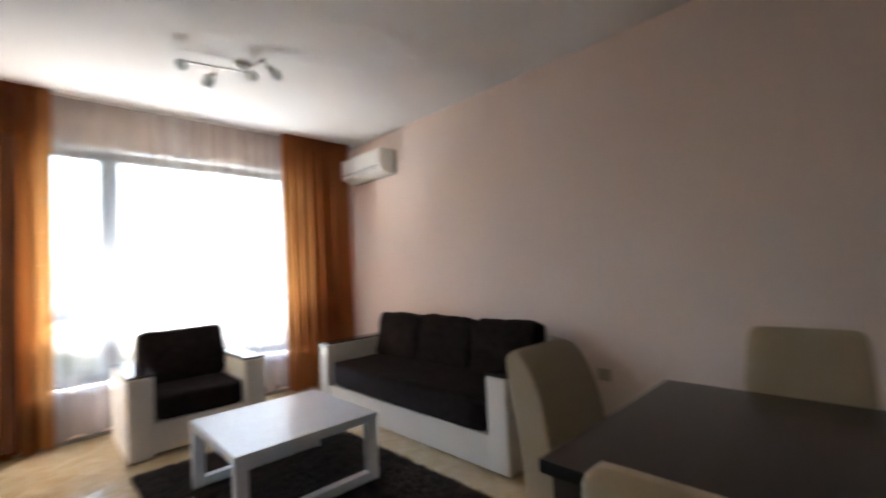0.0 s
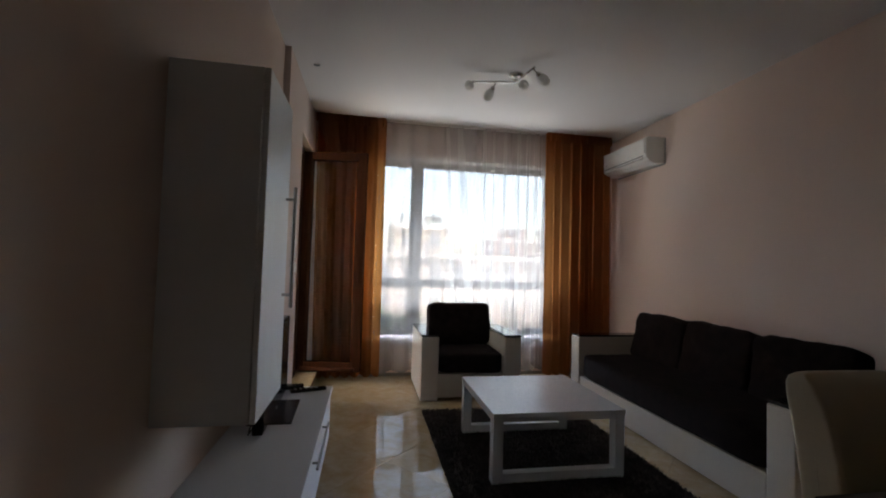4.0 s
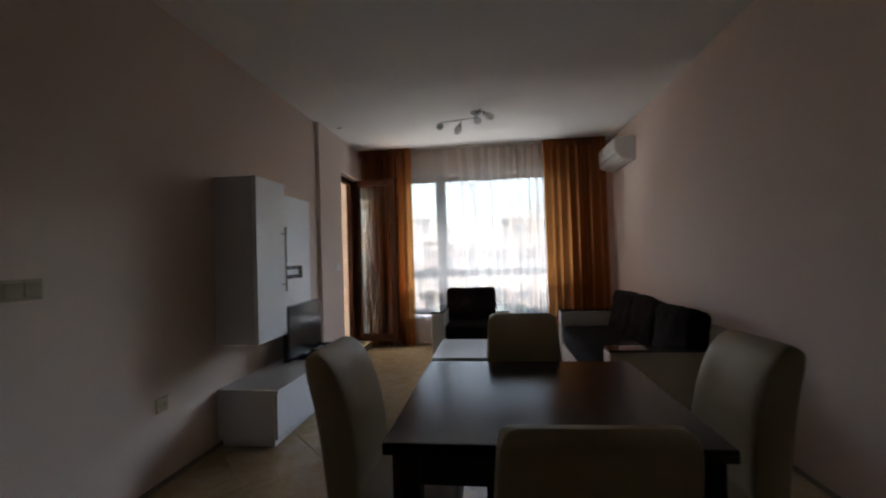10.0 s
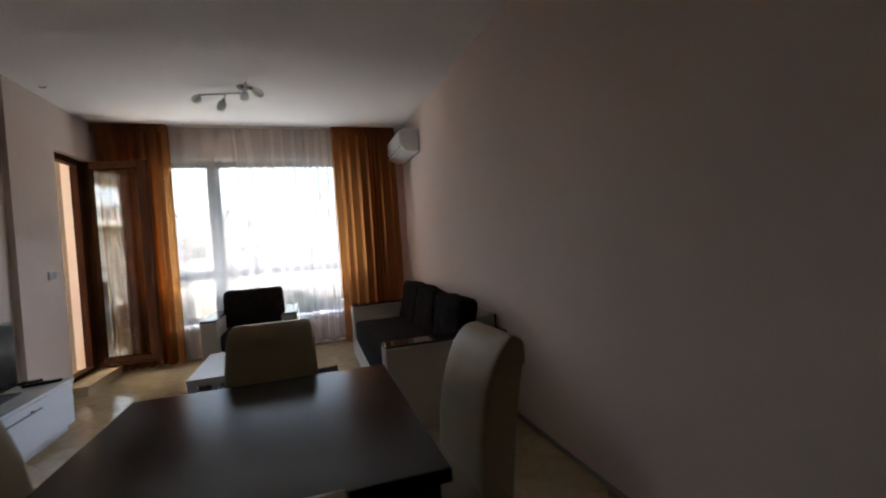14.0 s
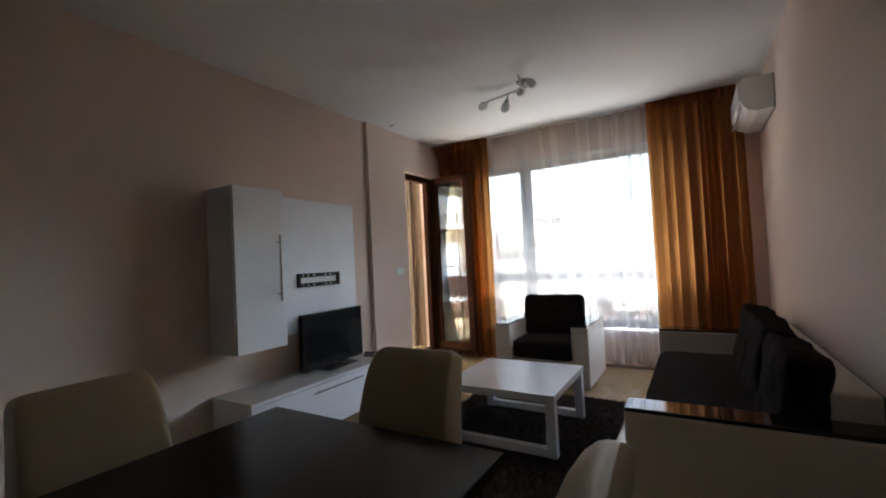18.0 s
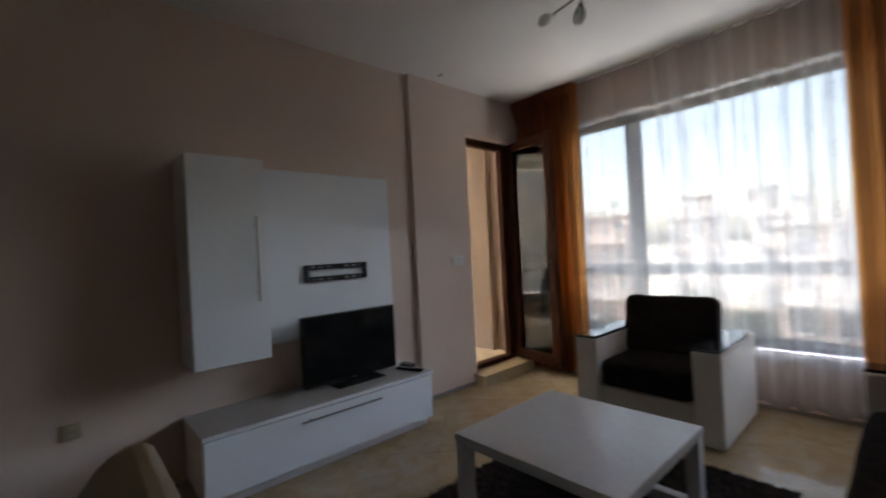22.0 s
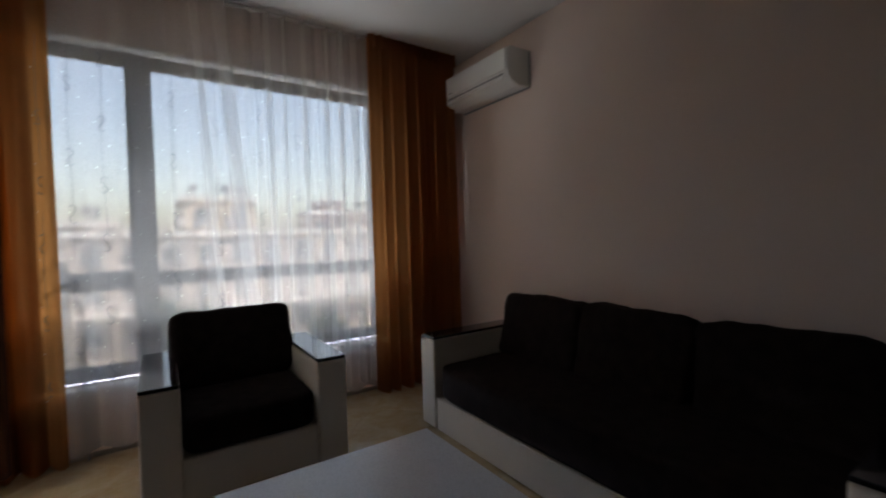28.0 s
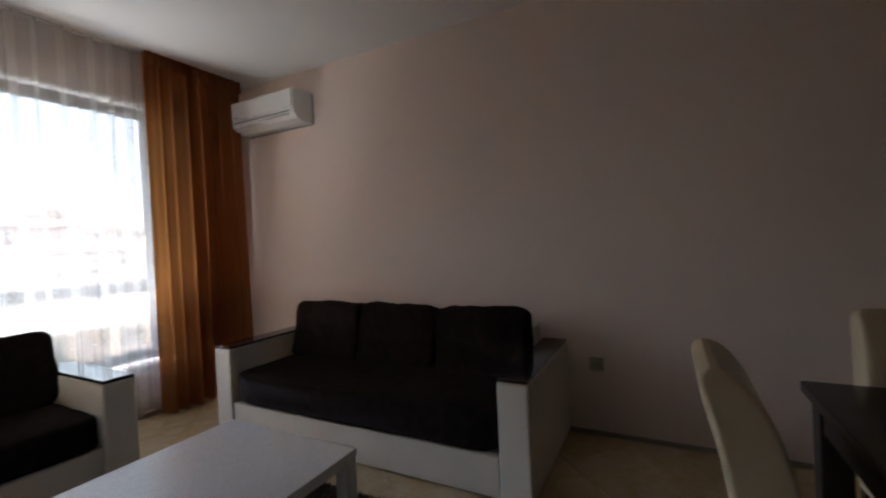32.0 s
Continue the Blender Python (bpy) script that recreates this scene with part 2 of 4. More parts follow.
M = {
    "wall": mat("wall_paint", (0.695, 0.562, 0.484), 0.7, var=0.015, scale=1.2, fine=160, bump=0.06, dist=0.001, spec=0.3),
    # Wall tone lightened on the east and window walls, standing in for light.
    "lit_wall": mat("lit_wall_paint", (0.80, 0.650, 0.568), 0.7, var=0.02, scale=1.0, fine=150, bump=0.06, dist=0.001, spec=0.3),
    "ceil": mat("ceiling_paint", (0.79, 0.765, 0.745), 0.85, var=0.015, scale=1.0, fine=140, bump=0.05, dist=0.001, spec=0.2),
    "grout": mat("grout", (0.44, 0.35, 0.25), 0.85, fine=200, bump=0.2),
    "tile": tile_mat("stone_tile"),
    "base": mat("skirting", (0.33, 0.29, 0.24), 0.35, fine=60, bump=0.03),
    "lam_white": mat("white_laminate", (0.78, 0.79, 0.80), 0.33, var=0.02, scale=2, fine=240, bump=0.006, dist=0.0004, stretch=(1, 0.15, 1)),
    "lacquer": mat("white_lacquer", (0.80, 0.82, 0.85), 0.27, var=0.015, scale=2, fine=200, bump=0.01, dist=0.0004),
    "leather_white": mat("white_leatherette", (0.70, 0.625, 0.53), 0.42, var=0.03, scale=4, fine=280, bump=0.25, dist=0.0008),
    "cream": mat("cream_leatherette", (0.50, 0.40, 0.26), 0.38, var=0.05, scale=4, fine=260, bump=0.3, dist=0.0008),
    "brown": mat("dark_brown_chenille", (0.026, 0.017, 0.0155), 0.95, var=0.2, scale=16, fine=320, bump=0.8, dist=0.002, spec=0.06),
    "rug": mat("dark_shag", (0.135, 0.112, 0.104), 0.95, var=0.2, scale=20, fine=300, bump=0.6, spec=0.06),
    "gloss": mat("dark_glass_top", (0.012, 0.009, 0.009), 0.06, var=0.02, scale=3, fine=60, bump=0.0, spec=0.6, coat=0.25),
    "wenge": mat("wenge_veneer", (0.021, 0.013, 0.010), 0.42, var=0.22, scale=6, fine=60, bump=0.10, dist=0.0006, stretch=(9, 0.7, 9), spec=0.3),
    "wenge_top": mat("polished_wenge", (0.011, 0.0075, 0.006), 0.18, var=0.22, scale=6, fine=60, bump=0.04, dist=0.0004, stretch=(9, 0.7, 9), spec=0.32),
    "bar_steel": mat("dull_steel", (0.26, 0.25, 0.24), 0.32, metal=1.0, var=0.03, scale=9, fine=300, bump=0.02, stretch=(1, 0.1, 1)),
    "frame": mat("walnut_foil_frame", (0.075, 0.027, 0.013), 0.6, var=0.2, scale=5, fine=70, bump=0.08, dist=0.0006, stretch=(10, 10, 0.6), spec=0.03),
    "winframe": mat("brown_window_frame", (0.060, 0.034, 0.024), 0.4, var=0.1, scale=5, fine=70, bump=0.05, stretch=(1, 1, 1)),
    "glass": glass_mat("pane_glass", (0.97, 0.98, 0.97)),
    # Grey tint added to tone down the over-bright view outside.
    "dim_glass": glass_mat("view_dimming_glass", (0.217, 0.212, 0.208)),
    "chrome": mat("brushed_steel", (0.50, 0.49, 0.48), 0.25, metal=1.0, var=0.03, scale=9, fine=300, bump=0.02, stretch=(1, 0.1, 1)),
    "blackm": mat("black_metal", (0.012, 0.012, 0.013), 0.4, var=0.1, fine=200, bump=0.05),
    "blackp": mat("black_plastic", (0.010, 0.010, 0.011), 0.22, var=0.1, fine=300, bump=0.02),
    "screen": mat("tv_screen", (0.003, 0.003, 0.003), 0.14, var=0.0, fine=100, bump=0.0, spec=0.22),
    "whitep": mat("white_plastic", (0.80, 0.79, 0.76), 0.32, var=0.02, fine=200, bump=0.02, dist=0.0004),
    "beigep": mat("beige_plastic", (0.44, 0.38, 0.27), 0.35, var=0.03, fine=200, bump=0.02, dist=0.0004),
    "greyp": mat("grey_plastic", (0.28, 0.28, 0.28), 0.4, var=0.05, fine=200, bump=0.02),
    "frost": cloth_mat("frosted_lamp_glass", (0.82, 0.82, 0.80), (0.90, 0.90, 0.88), 0.0, 0.5),
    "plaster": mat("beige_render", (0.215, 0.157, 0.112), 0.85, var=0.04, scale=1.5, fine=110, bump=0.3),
    "stucco": mat("pale_stucco", (0.50, 0.44, 0.39), 0.9, var=0.04, scale=0.3, fine=6, bump=0.1, dist=0.01),
    "stucco_pink": mat("terracotta_stucco", (0.50, 0.36, 0.30), 0.9, var=0.05, scale=0.3, fine=6, bump=0.1, dist=0.01),
    "stucco_yellow": mat("straw_stucco", (0.52, 0.45, 0.35), 0.9, var=0.05, scale=0.3, fine=6, bump=0.1, dist=0.01),
    # Stucco and trim darkened to hold down the reflected block's brightness.
    "stucco_dimmed": mat("dimmed_tan_stucco", (0.14, 0.115, 0.085), 0.9, var=0.05, scale=0.3, fine=6, bump=0.1, dist=0.01),
    "trim_dimmed": mat("dimmed_stone_trim", (0.30, 0.26, 0.21), 0.8, var=0.03, scale=1, fine=10, bump=0.1),
    "stone_white": mat("white_stone_trim", (0.64, 0.62, 0.58), 0.8, var=0.03, scale=1, fine=10, bump=0.1),
    # Far panes lightened in colour to stand in for haze over distance.
    "hazed_pane": mat("hazed_far_pane", (0.24, 0.25, 0.26), 0.2, var=0.1, scale=0.6, fine=4, bump=0.0),
    "roof": mat("flat_roof_felt", (0.22, 0.20, 0.18), 0.9, var=0.1, scale=0.4, fine=5, bump=0.1),
    "ground": mat("dry_ground_and_asphalt", (0.42, 0.38, 0.32), 0.95, var=0.2, scale=0.05, fine=0.6, bump=0.1, dark=(0.24, 0.24, 0.15)),
    "bark": mat("bark", (0.09, 0.065, 0.045), 0.95, var=0.2, fine=30, bump=0.5),
    "leaf": mat("leaves", (0.06, 0.085, 0.03), 0.7, var=0.25, scale=1.5, fine=9, bump=0.1),
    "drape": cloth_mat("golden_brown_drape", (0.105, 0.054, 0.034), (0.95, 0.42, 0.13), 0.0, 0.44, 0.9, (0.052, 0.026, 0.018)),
    "sheer": cloth_mat("white_voile", (0.93, 0.86, 0.78), (0.92, 0.92, 0.92), 0.64, 0.78),
    # Voile doubled and denser, its front colour greyed to look less lit.
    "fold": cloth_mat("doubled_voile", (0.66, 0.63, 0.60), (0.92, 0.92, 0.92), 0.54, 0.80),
    "stitch": mat("grey_embroidery", (0.19, 0.20, 0.22), 0.6, fine=400, bump=0.1),
}


# ---- building blocks ----
def box(x0, y0, z0, x1, y1, z1, bev=0.003, seg=2):
    bm = bmesh.new()
    bmesh.ops.create_cube(bm, size=1.0)
    for v in bm.verts:
        v.co = Vector((x0 + (v.co.x + 0.5) * (x1 - x0), y0 + (v.co.y + 0.5) * (y1 - y0), z0 + (v.co.z + 0.5) * (z1 - z0)))
    if bev:
        bmesh.ops.bevel(bm, geom=bm.edges[:], offset=min(bev, 0.45 * min(abs(x1 - x0), abs(y1 - y0), abs(z1 - z0))), segments=seg, profile=0.5, affect="EDGES")
    return bm


def join(*bms):
    """One bmesh out of several, the rest are freed."""
    out = bms[0]
    for other in bms[1:]:
        me = bpy.data.meshes.new("tmp")
        other.to_mesh(me)
        out.from_mesh(me)
        bpy.data.meshes.remove(me)
        other.free()
    return out


def moved(bm, m):
    bm.transform(m)
    return bm


def turned(profile, n=24):
    """A body turned about z from (radius, height) pairs."""
    bm = bmesh.new()
    rings = []
    for r, z in profile:
        rings.append([bm.verts.new((r * math.cos(2 * math.pi * i / n), r * math.sin(2 * math.pi * i / n), z)) for i in range(n)])
    for a, b in zip(rings, rings[1:]):
        for i in range(n):
            bm.faces.new((a[i], a[(i + 1) % n], b[(i + 1) % n], b[i]))
    bm.faces.new(rings[0][::-1])
    bm.faces.new(rings[-1])
    bmesh.ops.recalc_face_normals(bm, faces=bm.faces[:])
    return bm


def tube(points, r, n=10):
    """A round bar along points."""
    bm = bmesh.new()
    pts = [Vector(p) for p in points]
    rings, up = [], Vector((0.31, 0.17, 0.93)).normalized()
    for i, p in enumerate(pts):
        d = (pts[min(i + 1, len(pts) - 1)] - pts[max(i - 1, 0)]).normalized()
        a = d.cross(up).normalized()
        b = d.cross(a)
        rings.append([bm.verts.new(p + r * (math.cos(2 * math.pi * k / n) * a + math.sin(2 * math.pi * k / n) * b)) for k in range(n)])
    for a, b in zip(rings, rings[1:]):
        for k in range(n):
            bm.faces.new((a[k], a[(k + 1) % n], b[(k + 1) % n], b[k]))
    bm.faces.new(rings[0])
    bm.faces.new(rings[-1])
    bmesh.ops.recalc_face_normals(bm, faces=bm.faces[:])
    return bm


def cushion(x0, y0, z0, x1, y1, z1, k=7.0, cuts=11, rough=0.004, seed=0):
    """A stuffed block: a box with full, rounded edges and a slightly uneven skin."""
    bm = bmesh.new()
    bmesh.ops.create_cube(bm, size=2.0)
    bmesh.ops.subdivide_edges(bm, edges=bm.edges[:], cuts=cuts, use_grid_fill=True)
    c = Vector(((x0 + x1) / 2, (y0 + y1) / 2, (z0 + z1) / 2))
    h = Vector(((x1 - x0) / 2, (y1 - y0) / 2, (z1 - z0) / 2))
    for v in bm.verts:
        p = v.co
        s = (abs(p.x) ** k + abs(p.y) ** k + abs(p.z) ** k) ** (1 / k)
        q = p / s
        w = Vector((c.x + q.x * h.x, c.y + q.y * h.y, c.z + q.z * h.z))
        n = noise.noise(w * 5 + Vector((seed, 0, 0))) + 0.5 * noise.noise(w * 13 + Vector((0, seed, 0)))
        v.co = w + q.normalized() * rough * n
    return bm


def smooth(bm):
    for f in bm.faces:
        f.smooth = True
    return bm


def mesh_of(name, bm, material):
    me = bpy.data.meshes.new(name)
    bm.to_mesh(me)
    bm.free()
    me.materials.append(material)
    return me


def part(name, bm, material, parent, label=""):
    ob = new(name, mesh_of(name, bm, material))
    ob.parent = parent
    if label:
        ob["label"] = label
    return ob


def thing(name, label, category, m=None, group="", kind=""):
    ob = new(name)
    ob.empty_display_size = 0.1
    if m is not None:
        ob.matrix_world = m
    return tagged(ob, label, category, group, kind)


def piece(name, bm, material, label, category, kind="structure"):
    return tagged(new(name, mesh_of(name, bm, material)), label, category, "", kind)


# ---- the shell of the room ----
XR, YN, YS, H = 3.52, 5.12, -5.4, 2.755      # right wall, window wall, back wall, ceiling
STEP = 3.6                                   # where the left wall jumps out towards the balcony door
DY0, DY1, DZ0, DZ1 = 4.25, 5.0, 0.10, 2.336  # balcony door opening
WX0, WX1, WZ0, WZ1 = 0.56, 2.80, 0.385, 2.405  # window opening

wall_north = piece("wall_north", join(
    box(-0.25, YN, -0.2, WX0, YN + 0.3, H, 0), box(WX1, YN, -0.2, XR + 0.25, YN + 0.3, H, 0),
    box(WX0, YN, -0.2, WX1, YN + 0.3, WZ0, 0), box(WX0, YN, WZ1, WX1, YN + 0.3, H, 0)), M["lit_wall"],
    "pale wall round a wide window, its paint lightened to look lit", "wall")
piece("wall_east", box(XR, YS - 0.25, -0.2, XR + 0.25, YN, H, 0), M["lit_wall"], "smooth pinkish beige wall, painted lighter in place of window light", "wall")
piece("wall_south", box(-0.25, YS - 0.25, -0.2, XR, YS, H, 0), M["wall"], "unseen pinkish beige back wall, set far off against bounced light", "wall")
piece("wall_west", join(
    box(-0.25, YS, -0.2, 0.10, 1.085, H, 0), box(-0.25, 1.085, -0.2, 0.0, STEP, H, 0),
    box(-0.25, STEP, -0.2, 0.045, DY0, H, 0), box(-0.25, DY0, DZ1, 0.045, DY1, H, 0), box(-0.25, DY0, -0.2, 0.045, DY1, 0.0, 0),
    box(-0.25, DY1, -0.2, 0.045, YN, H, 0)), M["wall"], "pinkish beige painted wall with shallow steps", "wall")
piece("ceiling", box(-0.25, YS - 0.25, H, XR + 0.25, YN + 0.3, H + 0.3, 0), M["ceil"], "smooth white painted ceiling", "ceiling")
floor = piece("floor", box(-0.25, YS - 0.25, -0.3, XR + 0.25, YN + 0.3, -0.004, 0), M["grout"], "polished cream stone tiles laid on the diagonal", "floor")
# Unseen rear floor; the back wall is set deep to cut bounced light.
YT = -2.3
piece("hall_floor", box(-0.25, YS, -0.004, XR, YT, 0.0, 0), M["tile"], "unseen polished cream stone floor in the added rear depth", "floor")
base = thing("baseboard", "thin grey-beige tile skirting along the walls", "baseboard", kind="structure")
for a in ((0.10, YS, 0.108, 1.085), (0.0, 1.085, 0.008, STEP), (0.045, STEP, 0.053, DY0), (XR - 0.008, YS, XR, YN)):
    part("skirting_strip", box(a[0], a[1], 0, a[2], a[3], 0.03, 0.002, 1), M["base"], base)
part("skirting_strip", box(0.7, YN - 0.008, 0, XR - 0.01, YN, 0.03, 0.002, 1), M["base"], base)

# ---- the window ----
win = thing("window_1", "wide brown-framed window with two lights and a low rail", "window", kind="structure")
fy0, fy1 = 5.240, 5.315
MX0, MX1, RZ = 1.112, 1.222, 0.990
part("window_frame", join(
    box(WX0, fy0, WZ0 + 0.02, WX0 + 0.07, fy1, WZ1), box(WX1 - 0.07, fy0, WZ0 + 0.02, WX1, fy1, WZ1),
    box(WX0 + 0.07, fy0, WZ0 + 0.02, WX1 - 0.07, fy1, WZ0 + 0.09), box(WX0 + 0.07, fy0, WZ1 - 0.075, WX1 - 0.07, fy1, WZ1 - 0.001)), M["winframe"], win)
part("mullion", box(MX0, fy0 - 0.012, WZ0 + 0.09, MX1, fy1 + 0.01, WZ1 - 0.075, 0.005), M["winframe"], win)
part("rail", box(WX0 + 0.07, fy0 - 0.004, RZ - 0.038, MX0, fy1, RZ + 0.052, 0.005), M["winframe"], win)
part("rail", box(MX1, fy0 - 0.004, RZ - 0.025, WX1 - 0.07, fy1, RZ + 0.040, 0.005), M["winframe"], win)
for x0, x1, z0, z1 in ((WX0 + 0.07, MX0, WZ0 + 0.09, RZ - 0.038), (WX0 + 0.07, MX0, RZ + 0.052, WZ1 - 0.075), (MX1, WX1 - 0.07, WZ0 + 0.09, RZ - 0.025), (MX1, WX1 - 0.07, RZ + 0.040, WZ1 - 0.075)):
    pane = part("pane", box(x0, 5.275, z0, x1, 5.281, z1, 0), M["dim_glass"], win)
    pane.visible_shadow = False
    part("glazing_bead", join(box(x0, 5.252, z0, x1, 5.274, z0 + 0.014, 0.002, 1), box(x0, 5.252, z1 - 0.014, x1, 5.274, z1, 0.002, 1),
                              box(x0, 5.252, z0 + 0.014, x0 + 0.014, 5.274, z1 - 0.014, 0.002, 1), box(x1 - 0.014, 5.252, z0 + 0.014, x1, 5.274, z1 - 0.014, 0.002, 1)), M["winframe"], win)
part("window_sill", box(WX0 - 0.03, YN - 0.03, WZ0 - 0.025, WX1 + 0.03, fy0, WZ0 + 0.018, 0.006), M["whitep"], win, "white plastic sill")
# White board added to show the lintel's underside brightly lit from outside.
part("lit_lintel_face", box(WX0, YN - 0.004, WZ1 - 0.010, WX1, fy0 - 0.001, WZ1 - 0.001, 0.003), M["whitep"], win, "white board for the lit underside of the lintel")
part("window_handle", join(box(MX0 + 0.03, fy0 - 0.05, 1.28, MX0 + 0.055, fy0 - 0.012, 1.33, 0.004), box(MX0 + 0.03, fy0 - 0.05, 1.20, MX0 + 0.052, fy0 - 0.036, 1.33, 0.005)), M["frame"], win)

# ---- the balcony door: frame in the wall, leaf swung into the room ----
door = thing("door_1", "open balcony door, walnut-coloured frame with a full glass pane", "door", kind="structure")
part("door_frame", join(box(-0.10, DY0 - 0.0, DZ0, -0.03, DY0 + 0.035, DZ1, 0.004), box(-0.10, 4.83, DZ0, -0.03, DY1, DZ1, 0.004),
                        box(-0.10, DY0 + 0.035, DZ1 - 0.065, -0.03, 4.83, DZ1, 0.004), box(-0.11, DY0 + 0.035, DZ0, -0.02, 4.83, DZ0 + 0.045, 0.004)), M["frame"], door)
leaf_pose = pose(-0.026, 4.978, 0.115, 0, 0, -11.5)
LW, LH = 0.650, 2.215
leaf = part("door_leaf", join(box(0, -0.06, 0, 0.085, 0.0, LH, 0.005), box(LW - 0.085, -0.06, 0, LW, 0.0, LH, 0.005),
                              box(0.085, -0.06, 0, LW - 0.085, 0.0, 0.095, 0.005), box(0.085, -0.06, LH - 0.085, LW - 0.085, 0.0, LH, 0.005),
                              box(0.085, -0.05, 0.095, 0.10, -0.012, LH - 0.085, 0.002), box(LW - 0.10, -0.05, 0.095, LW - 0.085, -0.012, LH - 0.085, 0.002)), M["frame"], door)
leaf.matrix_local = leaf_pose
pane = part("pane", box(0.085, -0.034, 0.095, LW - 0.085, -0.030, LH - 0.085, 0), M["glass"], leaf)
pane.visible_shadow = False
part("weather_bar", box(0.05, -0.085, 0.012, LW - 0.05, -0.06, 0.045, 0.008), M["frame"], leaf)
part("handle", join(box(LW - 0.056, -0.068, 0.97, LW - 0.030, -0.06, 1.11, 0.003), box(LW - 0.050, -0.088, 0.98, LW - 0.036, -0.068, 0.996, 0.003), box(LW - 0.051, -0.096, 0.88, LW - 0.035, -0.086, 0.998, 0.004)), M["frame"], leaf, "small dark lever handle")
for hz in (0.25, 1.1, 1.95):
    part("hinge", moved(turned([(0.008, 0), (0.008, 0.09)], 10), pose(0.0, -0.068, hz)), M["chrome"], leaf)
piece("door_step", join(box(0.045, DY0 - 0.03, 0.0, 0.165, YN, 0.075, 0.004), box(0.040, DY0 - 0.04, 0.075, 0.18, YN, 0.10, 0.005)), M["base"], "low tiled step under the balcony door", "step").data.materials[0] = M["tile"]
piece("reveal_sill", box(-0.245, DY0, 0.0, 0.044, DY1, 0.098, 0), M["tile"], "tiled threshold in the door opening", "threshold")

# ---- loggia outside the door ----
# Loggia made deeper than known, so the door takes in less sky.
piece("loggia_floor", box(-2.5, 1.7, -0.25, -0.25, 6.0, 0.06, 0), M["tile"], "tiled balcony floor", "balcony floor")
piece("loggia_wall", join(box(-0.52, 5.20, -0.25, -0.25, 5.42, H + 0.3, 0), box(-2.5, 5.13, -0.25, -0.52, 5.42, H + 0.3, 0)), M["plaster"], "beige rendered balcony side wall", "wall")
# Unseen end wall, added to keep sky light out of the loggia.
piece("loggia_sky_stop", box(-2.5, 1.5, -0.25, -0.25, 1.7, H + 0.3, 0), M["plaster"], "unseen beige rendered balcony end wall that blocks sky light", "wall")
piece("loggia_ceiling", join(box(-2.5, 1.7, H - 0.05, -0.25, 5.13, H + 0.25, 0), box(-2.5, 1.7, 2.58, -2.3, 5.13, H - 0.05, 0)), M["stone_white"], "underside of the balcony above", "ceiling")
piece("loggia_parapet", box(-2.5, 1.7, 0.06, -2.36, 5.13, 0.46, 0), M["stone_white"], "low white balcony kerb under the railing", "parapet")
railing = thing("balcony_railing", "dark metal railing on the low balcony kerb", "railing")
for z in (0.66, 0.84, 1.00, 1.10):
    part("rail", box(-2.445, 1.7, z, -2.415, 5.13, z + (0.04 if z > 1.05 else 0.018), 0.004, 1), M["winframe"], railing)
for i in range(5):
    part("post", box(-2.448, 1.80 + i * 0.80, 0.46, -2.412, 1.836 + i * 0.80, 1.10, 0.002, 1), M["winframe"], railing)
garden = thing("garden_chair", "white balcony chair on a bent dark metal frame", "chair", pose(-1.55, 3.35, 0.06, 0, 0, -60))
part("seat", smooth(cushion(-0.23, -0.22, 0.40, 0.23, 0.22, 0.455, 8, 9, 0.002, 71)), M["whitep"], garden)
part("backrest", smooth(moved(cushion(-0.22, -0.018, 0.0, 0.22, 0.018, 0.42, 6, 9, 0.002, 73), pose(0, -0.24, 0.48, 10))), M["greyp"], garden)
for sx in (-0.25, 0.25):
    part("side_frame", tube([(sx, -0.30, 0.0), (sx, -0.25, 0.40), (sx, -0.26, 0.62), (sx, -0.18, 0.68), (sx, 0.12, 0.67), (sx, 0.22, 0.60), (sx, 0.25, 0.40), (sx, 0.28, 0.0)], 0.013, 8), M["blackm"], garden)


